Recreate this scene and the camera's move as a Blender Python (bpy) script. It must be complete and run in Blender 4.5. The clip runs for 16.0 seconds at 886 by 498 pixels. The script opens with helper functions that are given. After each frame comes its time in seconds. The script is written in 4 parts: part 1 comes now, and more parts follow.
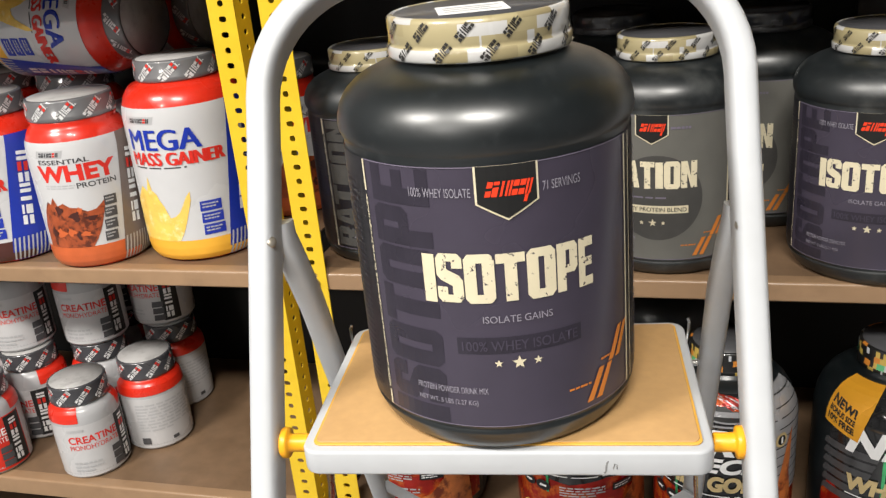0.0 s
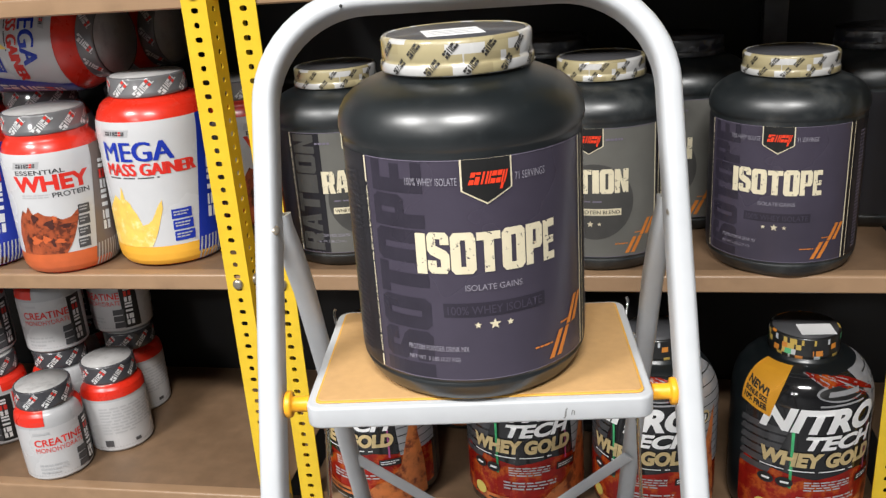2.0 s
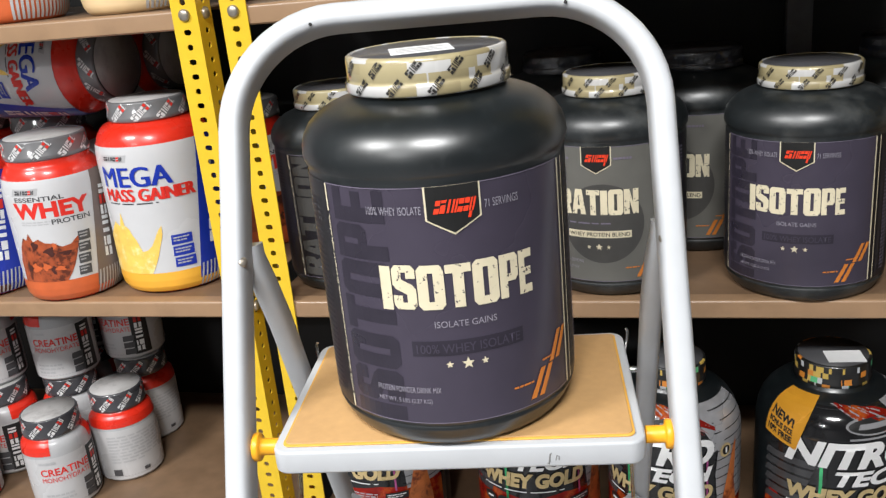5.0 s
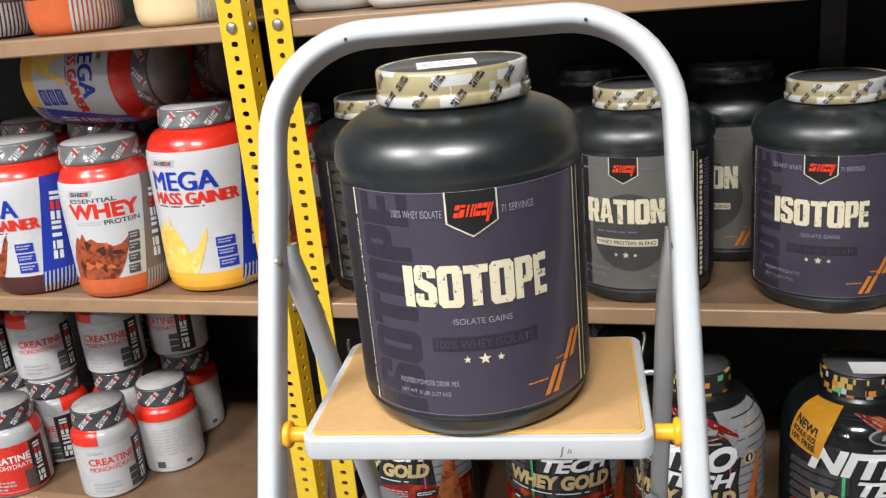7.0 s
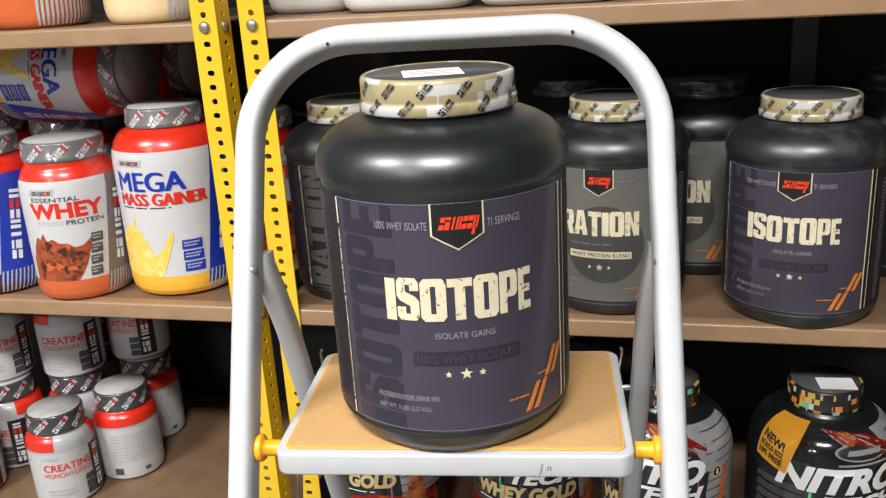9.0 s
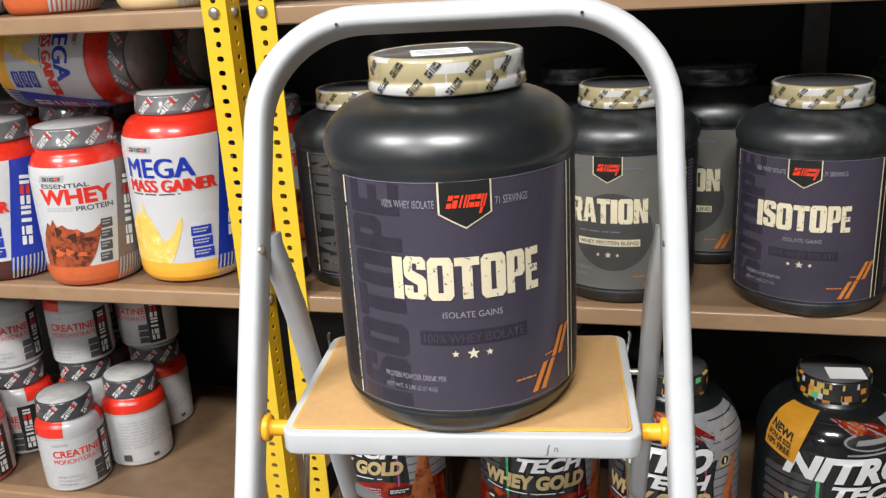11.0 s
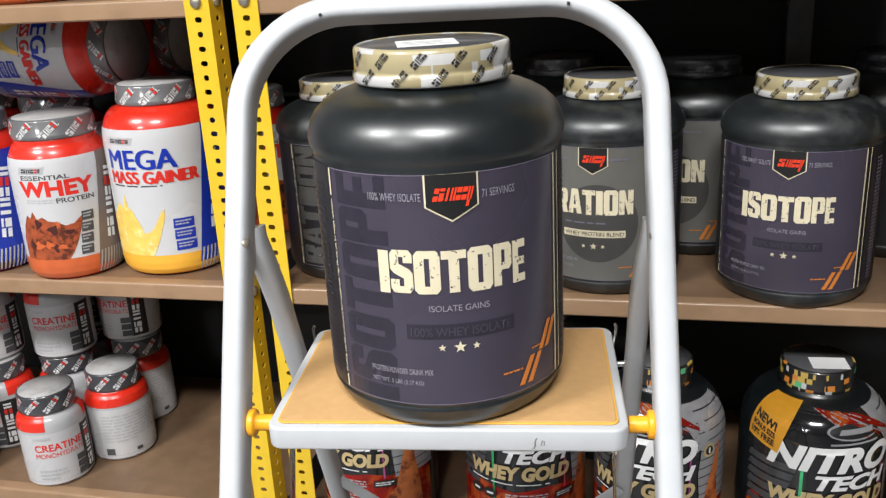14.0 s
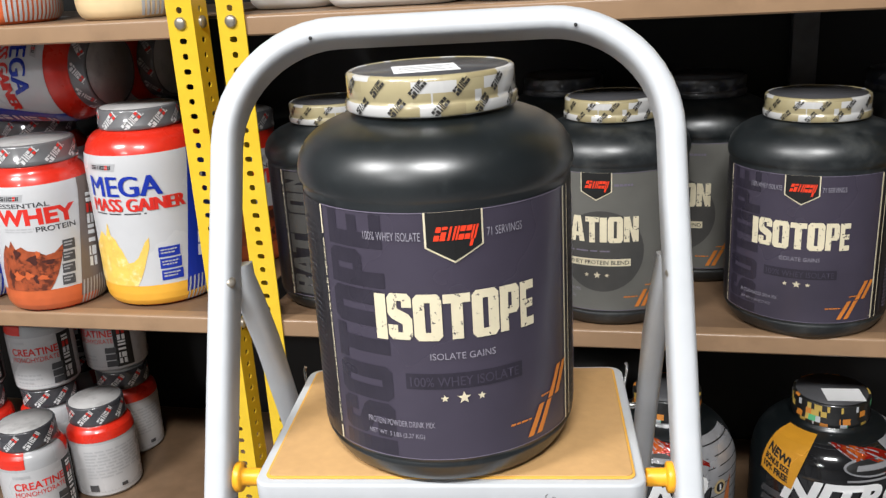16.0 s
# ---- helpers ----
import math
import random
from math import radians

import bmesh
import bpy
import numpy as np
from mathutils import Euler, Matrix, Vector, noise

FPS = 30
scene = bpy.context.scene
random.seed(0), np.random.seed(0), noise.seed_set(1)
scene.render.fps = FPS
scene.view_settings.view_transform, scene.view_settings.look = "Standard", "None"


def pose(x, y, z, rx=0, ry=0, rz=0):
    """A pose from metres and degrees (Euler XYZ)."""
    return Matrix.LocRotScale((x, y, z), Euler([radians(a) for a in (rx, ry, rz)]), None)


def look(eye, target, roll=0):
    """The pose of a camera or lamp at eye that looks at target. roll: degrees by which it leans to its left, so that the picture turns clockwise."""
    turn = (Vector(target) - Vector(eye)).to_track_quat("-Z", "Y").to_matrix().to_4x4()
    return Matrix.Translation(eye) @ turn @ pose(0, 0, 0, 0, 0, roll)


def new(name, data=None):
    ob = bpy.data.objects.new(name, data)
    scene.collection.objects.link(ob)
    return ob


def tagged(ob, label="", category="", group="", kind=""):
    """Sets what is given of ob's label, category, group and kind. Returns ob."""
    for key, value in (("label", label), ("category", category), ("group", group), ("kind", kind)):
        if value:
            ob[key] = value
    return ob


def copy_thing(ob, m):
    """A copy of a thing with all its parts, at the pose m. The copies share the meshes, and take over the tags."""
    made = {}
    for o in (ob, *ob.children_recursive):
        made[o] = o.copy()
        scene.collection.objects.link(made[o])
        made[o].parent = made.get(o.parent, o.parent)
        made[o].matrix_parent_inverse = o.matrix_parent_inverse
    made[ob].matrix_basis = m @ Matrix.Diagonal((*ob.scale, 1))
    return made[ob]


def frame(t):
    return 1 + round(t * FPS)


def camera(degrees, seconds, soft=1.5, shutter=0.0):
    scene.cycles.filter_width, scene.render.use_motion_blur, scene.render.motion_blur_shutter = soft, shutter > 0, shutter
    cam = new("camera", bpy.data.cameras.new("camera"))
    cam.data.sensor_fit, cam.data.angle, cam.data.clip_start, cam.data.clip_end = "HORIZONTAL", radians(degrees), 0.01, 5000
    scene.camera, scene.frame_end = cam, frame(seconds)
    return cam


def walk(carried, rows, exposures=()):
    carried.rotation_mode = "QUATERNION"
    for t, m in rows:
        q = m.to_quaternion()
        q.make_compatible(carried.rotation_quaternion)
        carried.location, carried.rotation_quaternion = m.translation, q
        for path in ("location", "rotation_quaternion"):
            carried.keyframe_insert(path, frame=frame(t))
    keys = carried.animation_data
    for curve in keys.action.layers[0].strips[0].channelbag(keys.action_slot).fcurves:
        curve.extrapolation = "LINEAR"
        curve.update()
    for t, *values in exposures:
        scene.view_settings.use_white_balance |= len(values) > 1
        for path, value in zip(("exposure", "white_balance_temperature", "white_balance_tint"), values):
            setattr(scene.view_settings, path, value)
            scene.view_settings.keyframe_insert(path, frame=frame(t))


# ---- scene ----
cam = camera(53.2, 16.0, soft=1.35)
PATH = [
    (0, (0.14, 0.026, 1.168), (-0.387, 1.809, 0.432), -5.5),
    (0.5, (0.129, -0.05, 1.176), (-0.291, 1.779, 0.484), -3.6),
    (1, (0.105, -0.145, 1.184), (-0.239, 1.679, 0.439), -2.4),
    (1.5, (0.108, -0.137, 1.188), (-0.17, 1.724, 0.51), -1.6),
    (2, (0.124, -0.092, 1.182), (-0.238, 1.747, 0.485), -4.1),
    (2.5, (0.145, -0.045, 1.182), (-0.297, 1.791, 0.525), -3.7),
    (3, (0.116, -0.001, 1.172), (-0.256, 1.821, 0.436), -3.0),
    (3.2, (0.102, 0.024, 1.171), (-0.184, 1.849, 0.403), -3.7),
    (5.3, (0.182, -0.052, 1.174), (-0.325, 1.772, 0.528), -5.3),
    (5.5, (0.192, -0.063, 1.175), (-0.348, 1.752, 0.53), -4.9),
    (6, (0.198, -0.079, 1.179), (-0.362, 1.74, 0.565), -4.7),
    (6.5, (0.195, -0.077, 1.183), (-0.369, 1.75, 0.594), -5.5),
    (7, (0.191, -0.069, 1.179), (-0.363, 1.748, 0.552), -5.5),
    (7.5, (0.18, -0.071, 1.182), (-0.357, 1.756, 0.572), -3.9),
    (8, (0.17, -0.074, 1.179), (-0.351, 1.753, 0.555), -2.4),
    (8.5, (0.172, -0.072, 1.186), (-0.318, 1.779, 0.607), -2.6),
    (9, (0.172, -0.06, 1.182), (-0.295, 1.782, 0.557), -3.5),
    (9.2, (0.174, -0.057, 1.181), (-0.287, 1.786, 0.556), -3.3),
    (11.3, (0.173, -0.063, 1.17), (-0.315, 1.77, 0.535), -3.4),
    (11.5, (0.175, -0.06, 1.171), (-0.288, 1.777, 0.53), -3.3),
    (12, (0.173, -0.064, 1.171), (-0.319, 1.763, 0.525), -3.5),
    (12.5, (0.172, -0.064, 1.174), (-0.319, 1.771, 0.549), -3.3),
    (13, (0.169, -0.07, 1.175), (-0.347, 1.763, 0.563), -3.6),
    (13.5, (0.169, -0.06, 1.171), (-0.288, 1.778, 0.528), -3.2),
    (14, (0.17, -0.058, 1.171), (-0.28, 1.777, 0.516), -3.2),
    (14.5, (0.173, -0.051, 1.178), (-0.275, 1.796, 0.556), -3.9),
    (15, (0.172, -0.046, 1.176), (-0.314, 1.789, 0.546), -4.0),
    (15.5, (0.174, -0.04, 1.172), (-0.328, 1.785, 0.527), -4.7),
    (16, (0.153, -0.01, 1.172), (-0.28, 1.84, 0.549), -3.4),
]
TINTS = [(0, 0, 6800, 10), (1, 0, 6820, 10), (2.5, 0, 6350, 10), (7, 0, 6400, 10), (9, 0, 6600, 10), (12.5, 0, 6400, 10), (16, 0, 6350, 10)]
walk(cam, [(t, look(eye, target, roll)) for t, eye, target, roll in PATH], TINTS)

# ---- world and lamps ----
world = bpy.data.worlds.new("world")
scene.world = world
world.use_nodes = True
world.node_tree.nodes["Background"].inputs[0].default_value = (1.0, 0.97, 0.93, 1)
world.node_tree.nodes["Background"].inputs[1].default_value = 0.02

FLOOR, CEIL = 0.0, 2.9
LAMPS = [(-1.55, -0.95, 116.0), (0.25, -1.1, 104.0), (-1.4, -3.4, 88.0)]
LAMP_W, LAMP_D = 0.9, 0.3


def lamp_light(x, y, power):
    data = bpy.data.lights.new("panel_light", "AREA")
    data.shape, data.size, data.size_y = "RECTANGLE", LAMP_W * 0.92, LAMP_D * 0.92
    data.energy, data.color = power, (1.0, 0.985, 0.955)
    ob = new("panel_light", data)
    ob.matrix_world = pose(x, y, CEIL - 0.06)
    return ob


for lx, ly, lp in LAMPS:
    lamp_light(lx, ly, lp)


# ---- materials ----
def mat(name, color, rough=0.5, metal=0.0, vary=0.15, scale=60.0, bump=0.0, coat=0.0, second=None, second_at=(0.55, 0.7), second_scale=20.0, rough_vary=0.1, coat_rough=0.08, spec=0.5):
    """A node material: base colour with fine and coarse variation, a second colour in patches, bump, coat."""
    m = bpy.data.materials.new(name)
    m.use_nodes = True
    nt = m.node_tree
    b = nt.nodes["Principled BSDF"]
    L = nt.links.new
    tc = nt.nodes.new("ShaderNodeTexCoord")
    fine = nt.nodes.new("ShaderNodeTexNoise")
    fine.inputs["Scale"].default_value, fine.inputs["Detail"].default_value = scale, 5
    coarse = nt.nodes.new("ShaderNodeTexNoise")
    coarse.inputs["Scale"].default_value, coarse.inputs["Detail"].default_value = scale * 0.13, 4
    L(tc.outputs["Object"], fine.inputs["Vector"])
    L(tc.outputs["Object"], coarse.inputs["Vector"])
    add = nt.nodes.new("ShaderNodeMath")
    add.operation = "ADD"
    L(fine.outputs["Fac"], add.inputs[0])
    L(coarse.outputs["Fac"], add.inputs[1])
    rng = nt.nodes.new("ShaderNodeMapRange")
    rng.inputs["From Min"].default_value, rng.inputs["From Max"].default_value = 0.6, 1.4
    rng.inputs["To Min"].default_value, rng.inputs["To Max"].default_value = 1 - vary, 1 + vary
    L(add.outputs[0], rng.inputs["Value"])
    mul = nt.nodes.new("ShaderNodeMix")
    mul.data_type, mul.blend_type = "RGBA", "MULTIPLY"
    mul.inputs["Factor"].default_value = 1
    mul.inputs["A"].default_value = (*color, 1)
    L(rng.outputs["Result"], mul.inputs["B"])
    out = mul.outputs["Result"]
    if second:
        n2 = nt.nodes.new("ShaderNodeTexNoise")
        n2.inputs["Scale"].default_value, n2.inputs["Detail"].default_value, n2.inputs["Roughness"].default_value = second_scale, 7, 0.65
        L(tc.outputs["Object"], n2.inputs["Vector"])
        ramp = nt.nodes.new("ShaderNodeMapRange")
        ramp.inputs["From Min"].default_value, ramp.inputs["From Max"].default_value = second_at
        L(n2.outputs["Fac"], ramp.inputs["Value"])
        mx = nt.nodes.new("ShaderNodeMix")
        mx.data_type = "RGBA"
        L(ramp.outputs["Result"], mx.inputs["Factor"])
        L(out, mx.inputs["A"])
        mx.inputs["B"].default_value = (*second, 1)
        out = mx.outputs["Result"]
    L(out, b.inputs["Base Color"])
    rr = nt.nodes.new("ShaderNodeMapRange")
    rr.inputs["From Min"].default_value, rr.inputs["From Max"].default_value = 0.3, 0.7
    rr.inputs["To Min"].default_value, rr.inputs["To Max"].default_value = max(rough - rough_vary, 0.02), min(rough + rough_vary, 1)
    L(coarse.outputs["Fac"], rr.inputs["Value"])
    L(rr.outputs["Result"], b.inputs["Roughness"])
    b.inputs["Metallic"].default_value = metal
    b.inputs["Specular IOR Level"].default_value = spec
    b.inputs["Coat Weight"].default_value, b.inputs["Coat Roughness"].default_value = coat, coat_rough
    if bump:
        bn = nt.nodes.new("ShaderNodeBump")
        bn.inputs["Strength"].default_value, bn.inputs["Distance"].default_value = bump, 0.001
        L(fine.outputs["Fac"], bn.inputs["Height"])
        L(bn.outputs["Normal"], b.inputs["Normal"])
    return m


def block_mat(name, colors, cell_a, cell_z, coat=1.0, rough=0.4, seed=0.0):
    """Blocks of a few colours round a lid: the angle and the height in steps, a random value for each block."""
    m = bpy.data.materials.new(name)
    m.use_nodes = True
    nt = m.node_tree
    b = nt.nodes["Principled BSDF"]
    L = nt.links.new
    tc = nt.nodes.new("ShaderNodeTexCoord")
    sep = nt.nodes.new("ShaderNodeSeparateXYZ")
    L(tc.outputs["Object"], sep.inputs[0])

    def math_node(op, a, bval=None, c=None):
        n = nt.nodes.new("ShaderNodeMath")
        n.operation = op
        for i, v in enumerate((a, bval, c)):
            if v is None:
                continue
            if isinstance(v, (int, float)):
                n.inputs[i].default_value = v
            else:
                L(v, n.inputs[i])
        return n.outputs[0]

    ang = math_node("ARCTAN2", sep.outputs["X"], sep.outputs["Y"])

    def blocks(ca, cz, off):
        row = math_node("FLOOR", math_node("DIVIDE", sep.outputs["Z"], cz))
        shift = math_node("MULTIPLY", row, 0.37)
        a = math_node("FLOOR", math_node("ADD", math_node("DIVIDE", ang, ca), shift))
        comb = nt.nodes.new("ShaderNodeCombineXYZ")
        L(a, comb.inputs[0])
        L(row, comb.inputs[1])
        comb.inputs[2].default_value = off + seed
        wn = nt.nodes.new("ShaderNodeTexWhiteNoise")
        wn.noise_dimensions = "3D"
        L(comb.outputs[0], wn.inputs["Vector"])
        return wn.outputs["Value"]

    mixv = math_node("ADD", math_node("MULTIPLY", blocks(cell_a, cell_z, 1.0), 0.55), math_node("MULTIPLY", blocks(cell_a * 2.1, cell_z * 2.0, 5.0), 0.45))
    ramp = nt.nodes.new("ShaderNodeValToRGB")
    ramp.color_ramp.interpolation = "CONSTANT"
    els = ramp.color_ramp.elements
    n = len(colors)
    while len(els) < n:
        els.new(0.5)
    for i, (pos, col) in enumerate(colors):
        els[i].position = pos
        els[i].color = (*col, 1)
    L(mixv, ramp.inputs["Fac"])
    L(ramp.outputs["Color"], b.inputs["Base Color"])
    b.inputs["Roughness"].default_value = rough
    b.inputs["Coat Weight"].default_value, b.inputs["Coat Roughness"].default_value = coat, 0.06
    return m


M = {}
M["tub"] = mat("black_plastic", (0.004, 0.0066, 0.0078), 0.365, vary=0.25, scale=90, bump=0.05, rough_vary=0.06, spec=1.0, second=(0.03, 0.034, 0.036), second_at=(0.56, 0.86), second_scale=38)
M["tub_dusty"] = mat("dusty_black_plastic", (0.006, 0.0088, 0.0102), 0.41, vary=0.3, scale=70, bump=0.06, spec=0.95, second=(0.07, 0.074, 0.072), second_at=(0.5, 0.82), second_scale=22)
M["iso_label"] = mat("dark_purple_label", (0.05, 0.042, 0.063), 0.3, vary=0.1, scale=40, rough_vary=0.06)
M["iso_ghost"] = mat("dark_purple_ghost_print", (0.027, 0.023, 0.035), 0.34, vary=0.2, scale=60)
M["side_panel"] = mat("black_side_panel", (0.012, 0.011, 0.014), 0.4, vary=0.2, scale=60)
M["ration_label"] = mat("grey_olive_label", (0.125, 0.122, 0.11), 0.42, vary=0.1, scale=40)
M["ration_ghost"] = mat("dark_grey_ghost_print", (0.055, 0.053, 0.05), 0.45, vary=0.15, scale=60)
M["cream"] = mat("cream_print", (0.66, 0.59, 0.42), 0.5, vary=0.08, scale=80)
M["cream_worn"] = mat("worn_cream_print", (0.66, 0.59, 0.42), 0.62, vary=0.08, scale=80, second=(0.05, 0.042, 0.05), second_at=(0.61, 0.635), second_scale=190)
M["pale"] = mat("pale_violet_print", (0.27, 0.255, 0.3), 0.5, vary=0.1)
M["dim"] = mat("dim_violet_print", (0.16, 0.14, 0.19), 0.5, vary=0.1)
M["white_print"] = mat("white_print", (0.8, 0.8, 0.8), 0.45, vary=0.05)
M["black_print"] = mat("black_print", (0.012, 0.012, 0.012), 0.45, vary=0.1)
M["red_logo"] = mat("red_orange_print", (0.78, 0.05, 0.015), 0.45, vary=0.05)
M["orange"] = mat("orange_print", (0.62, 0.2, 0.03), 0.45, vary=0.1)
M["camo"] = block_mat("sand_and_white_block_lid", [(0.0, (0.3, 0.25, 0.135)), (0.24, (0.37, 0.315, 0.175)), (0.48, (0.5, 0.495, 0.485)), (0.64, (0.34, 0.285, 0.155)), (0.82, (0.52, 0.515, 0.505))], 0.34, 0.0072)
# The block lid again, with the top shelf's shade put into its colours.
M["shaded_camo"] = block_mat("shaded_block_lid", [(0.0, (0.012, 0.012, 0.014)), (0.3, (0.03, 0.03, 0.033)), (0.5, (0.014, 0.016, 0.022)), (0.66, (0.07, 0.07, 0.075)), (0.8, (0.02, 0.022, 0.04))], 0.34, 0.0072)
M["lid_top"] = mat("dark_grey_lid_top", (0.06, 0.06, 0.065), 0.38, vary=0.1, scale=40)
M["paper"] = mat("white_paper_sticker", (0.8, 0.8, 0.8), 0.6, vary=0.04)
M["ladder_white"] = mat("white_powder_coat", (0.465, 0.48, 0.5), 0.46, vary=0.05, scale=50, bump=0.04, second=(0.5, 0.5, 0.5), second_at=(0.62, 0.82), second_scale=18)
M["mat_tan"] = mat("tan_rubber_mat", (0.49, 0.292, 0.124), 0.55, vary=0.09, scale=120, bump=0.25)
M["mat_yellow"] = mat("yellow_mat_edge", (0.7, 0.375, 0.06), 0.5, vary=0.08, scale=80)
M["knob"] = mat("orange_yellow_plastic", (0.83, 0.38, 0.015), 0.38, vary=0.06, scale=60)
M["chrome"] = mat("bright_steel", (0.7, 0.7, 0.7), 0.18, metal=1.0, vary=0.06)
M["rubber"] = mat("black_rubber", (0.02, 0.02, 0.02), 0.7)
M["shelf"] = mat("tan_shelf_paint", (0.305, 0.19, 0.108), 0.34, vary=0.12, scale=30, bump=0.05, second=(0.225, 0.14, 0.08), second_at=(0.55, 0.8), second_scale=9)
# Sheet colour: darker tan than the lips, with coarse blotches.
M["shelf_sheet"] = mat("dark_tan_shelf_sheet", (0.195, 0.121, 0.071), 0.42, vary=0.2, scale=40, bump=0.06, second=(0.145, 0.088, 0.05), second_at=(0.45, 0.72), second_scale=7)
M["yellow"] = mat("yellow_rack_paint", (0.74, 0.49, 0.025), 0.36, vary=0.1, scale=50, bump=0.05, second=(0.42, 0.25, 0.02), second_at=(0.66, 0.76), second_scale=30)
M["bolt"] = mat("dull_zinc", (0.42, 0.38, 0.32), 0.4, metal=0.8, vary=0.2)
M["back"] = mat("black_back_panel", (0.0075, 0.0078, 0.0085), 0.6, vary=0.3, scale=12)
M["back_post"] = mat("dark_grey_steel", (0.13, 0.13, 0.135), 0.5, vary=0.2)
M["wall"] = mat("pale_wall_paint", (0.2, 0.203, 0.212), 0.7, vary=0.1, scale=8)
M["floor"] = mat("grey_floor_tile", (0.16, 0.162, 0.17), 0.4, vary=0.12, scale=6)
M["ceiling"] = mat("grey_ceiling_paint", (0.29, 0.29, 0.3), 0.8, vary=0.06, scale=6)
M["lid_grey"] = mat("grey_lid_print", (0.13, 0.13, 0.135), 0.38, vary=0.1, scale=60, coat=1.0)
M["lid_dark"] = mat("charcoal_lid_print", (0.05, 0.05, 0.056), 0.3, vary=0.1, scale=60, coat=1.0)
M["lid_ink"] = mat("charcoal_lid_ink", (0.022, 0.02, 0.018), 0.4, vary=0.2, coat=1.0)
M["lid_white"] = mat("white_lid_ink", (0.62, 0.62, 0.62), 0.4, vary=0.06, coat=1.0)
M["faint"] = mat("faint_violet_print", (0.026, 0.024, 0.03), 0.5, vary=0.1)
M["scuff"] = mat("grey_scuff", (0.2, 0.2, 0.2), 0.7)
M["lid_cap"] = mat("grey_lid_cap", (0.4, 0.39, 0.385), 0.5, vary=0.12, scale=50, second=(0.19, 0.186, 0.18), second_at=(0.5, 0.8), second_scale=30)
M["red"] = mat("bright_red_plastic", (0.66, 0.026, 0.011), 0.3, vary=0.08, scale=150, coat=0.5)
M["jar_white"] = mat("white_glossy_label", (0.57, 0.57, 0.58), 0.28, vary=0.03, scale=50)
M["blue"] = mat("deep_blue_print", (0.012, 0.035, 0.36), 0.32, vary=0.08)
M["red_print"] = mat("red_print", (0.68, 0.03, 0.02), 0.35, vary=0.06)
M["rust"] = mat("rust_orange_plastic", (0.58, 0.12, 0.035), 0.34, vary=0.12, scale=60)
M["banana"] = mat("warm_yellow_plastic", (0.84, 0.43, 0.045), 0.34, vary=0.1, scale=40)
M["splash"] = mat("yellow_splash_print", (0.88, 0.58, 0.12), 0.34, vary=0.18, scale=90, second=(0.9, 0.75, 0.4), second_at=(0.55, 0.7), second_scale=60)
M["choc"] = mat("chocolate_print", (0.36, 0.075, 0.025), 0.36, vary=0.4, scale=120, second=(0.11, 0.025, 0.012), second_at=(0.5, 0.6), second_scale=90)
M["cocoa"] = mat("dark_cocoa_plastic", (0.07, 0.02, 0.015), 0.34, vary=0.15)
M["taupe"] = mat("taupe_print", (0.17, 0.13, 0.115), 0.4, vary=0.1)
M["slate"] = mat("slate_print", (0.07, 0.07, 0.075), 0.4, vary=0.1)
M["grey_print"] = mat("grey_print", (0.42, 0.42, 0.43), 0.4, vary=0.1)
M["silver"] = mat("silver_foil", (0.38, 0.38, 0.395), 0.28, metal=0.3, vary=0.2, scale=50)
M["small_label"] = mat("greyish_white_label", (0.52, 0.515, 0.52), 0.3, vary=0.04, scale=60)
M["jar_silver"] = mat("pale_grey_plastic", (0.43, 0.43, 0.44), 0.3, vary=0.05)
M["cream_tub"] = mat("cream_plastic", (0.8, 0.6, 0.34), 0.36, vary=0.06)
M["white_tub"] = mat("white_plastic", (0.75, 0.74, 0.72), 0.36, vary=0.04)
M["nitro"] = mat("glossy_black_label", (0.012, 0.012, 0.013), 0.16, vary=0.3, scale=30, coat=0.6)
M["nitro_tread"] = mat("tread_grey_foil", (0.09, 0.09, 0.095), 0.25, metal=0.3, vary=0.3, scale=60)
M["nitro_red"] = mat("red_flame_foil", (0.32, 0.014, 0.008), 0.25, metal=0.3, vary=0.5, scale=50, second=(0.66, 0.15, 0.02), second_at=(0.5, 0.68), second_scale=45)
M["nitro_choc"] = mat("orange_brown_splash_print", (0.5, 0.15, 0.04), 0.3, vary=0.4, scale=70, second=(0.16, 0.03, 0.012), second_at=(0.5, 0.62), second_scale=50)
M["gold"] = mat("gold_foil", (0.6, 0.46, 0.23), 0.3, metal=0.15, vary=0.2, scale=60)
M["sticker"] = mat("orange_gold_sticker", (0.78, 0.36, 0.03), 0.3, metal=0.25, vary=0.15, scale=30)
M["nitro_lid"] = block_mat("black_lid_with_foil_patches", [(0.0, (0.01, 0.01, 0.01)), (0.36, (0.6, 0.22, 0.03)), (0.41, (0.01, 0.01, 0.01)), (0.55, (0.55, 0.38, 0.08)), (0.59, (0.01, 0.01, 0.01)), (0.7, (0.5, 0.52, 0.55)), (0.735, (0.1, 0.45, 0.2)), (0.765, (0.015, 0.015, 0.015))], 0.2, 0.0072, seed=3.0)
M["green_foil"] = mat("green_foil_glint", (0.1, 0.62, 0.25), 0.2, metal=0.6, vary=0.5, scale=90)
M["pink_foil"] = mat("pink_foil_glint", (0.65, 0.15, 0.4), 0.2, metal=0.6, vary=0.5, scale=90)
M["lemon"] = mat("lemon_print", (0.62, 0.5, 0.12), 0.35, vary=0.2)
M["card"] = mat("brown_cardboard", (0.08, 0.034, 0.018), 0.75, vary=0.15, scale=40)
M["diffuser"] = mat("white_diffuser", (0.85, 0.85, 0.85), 0.5, vary=0.02)


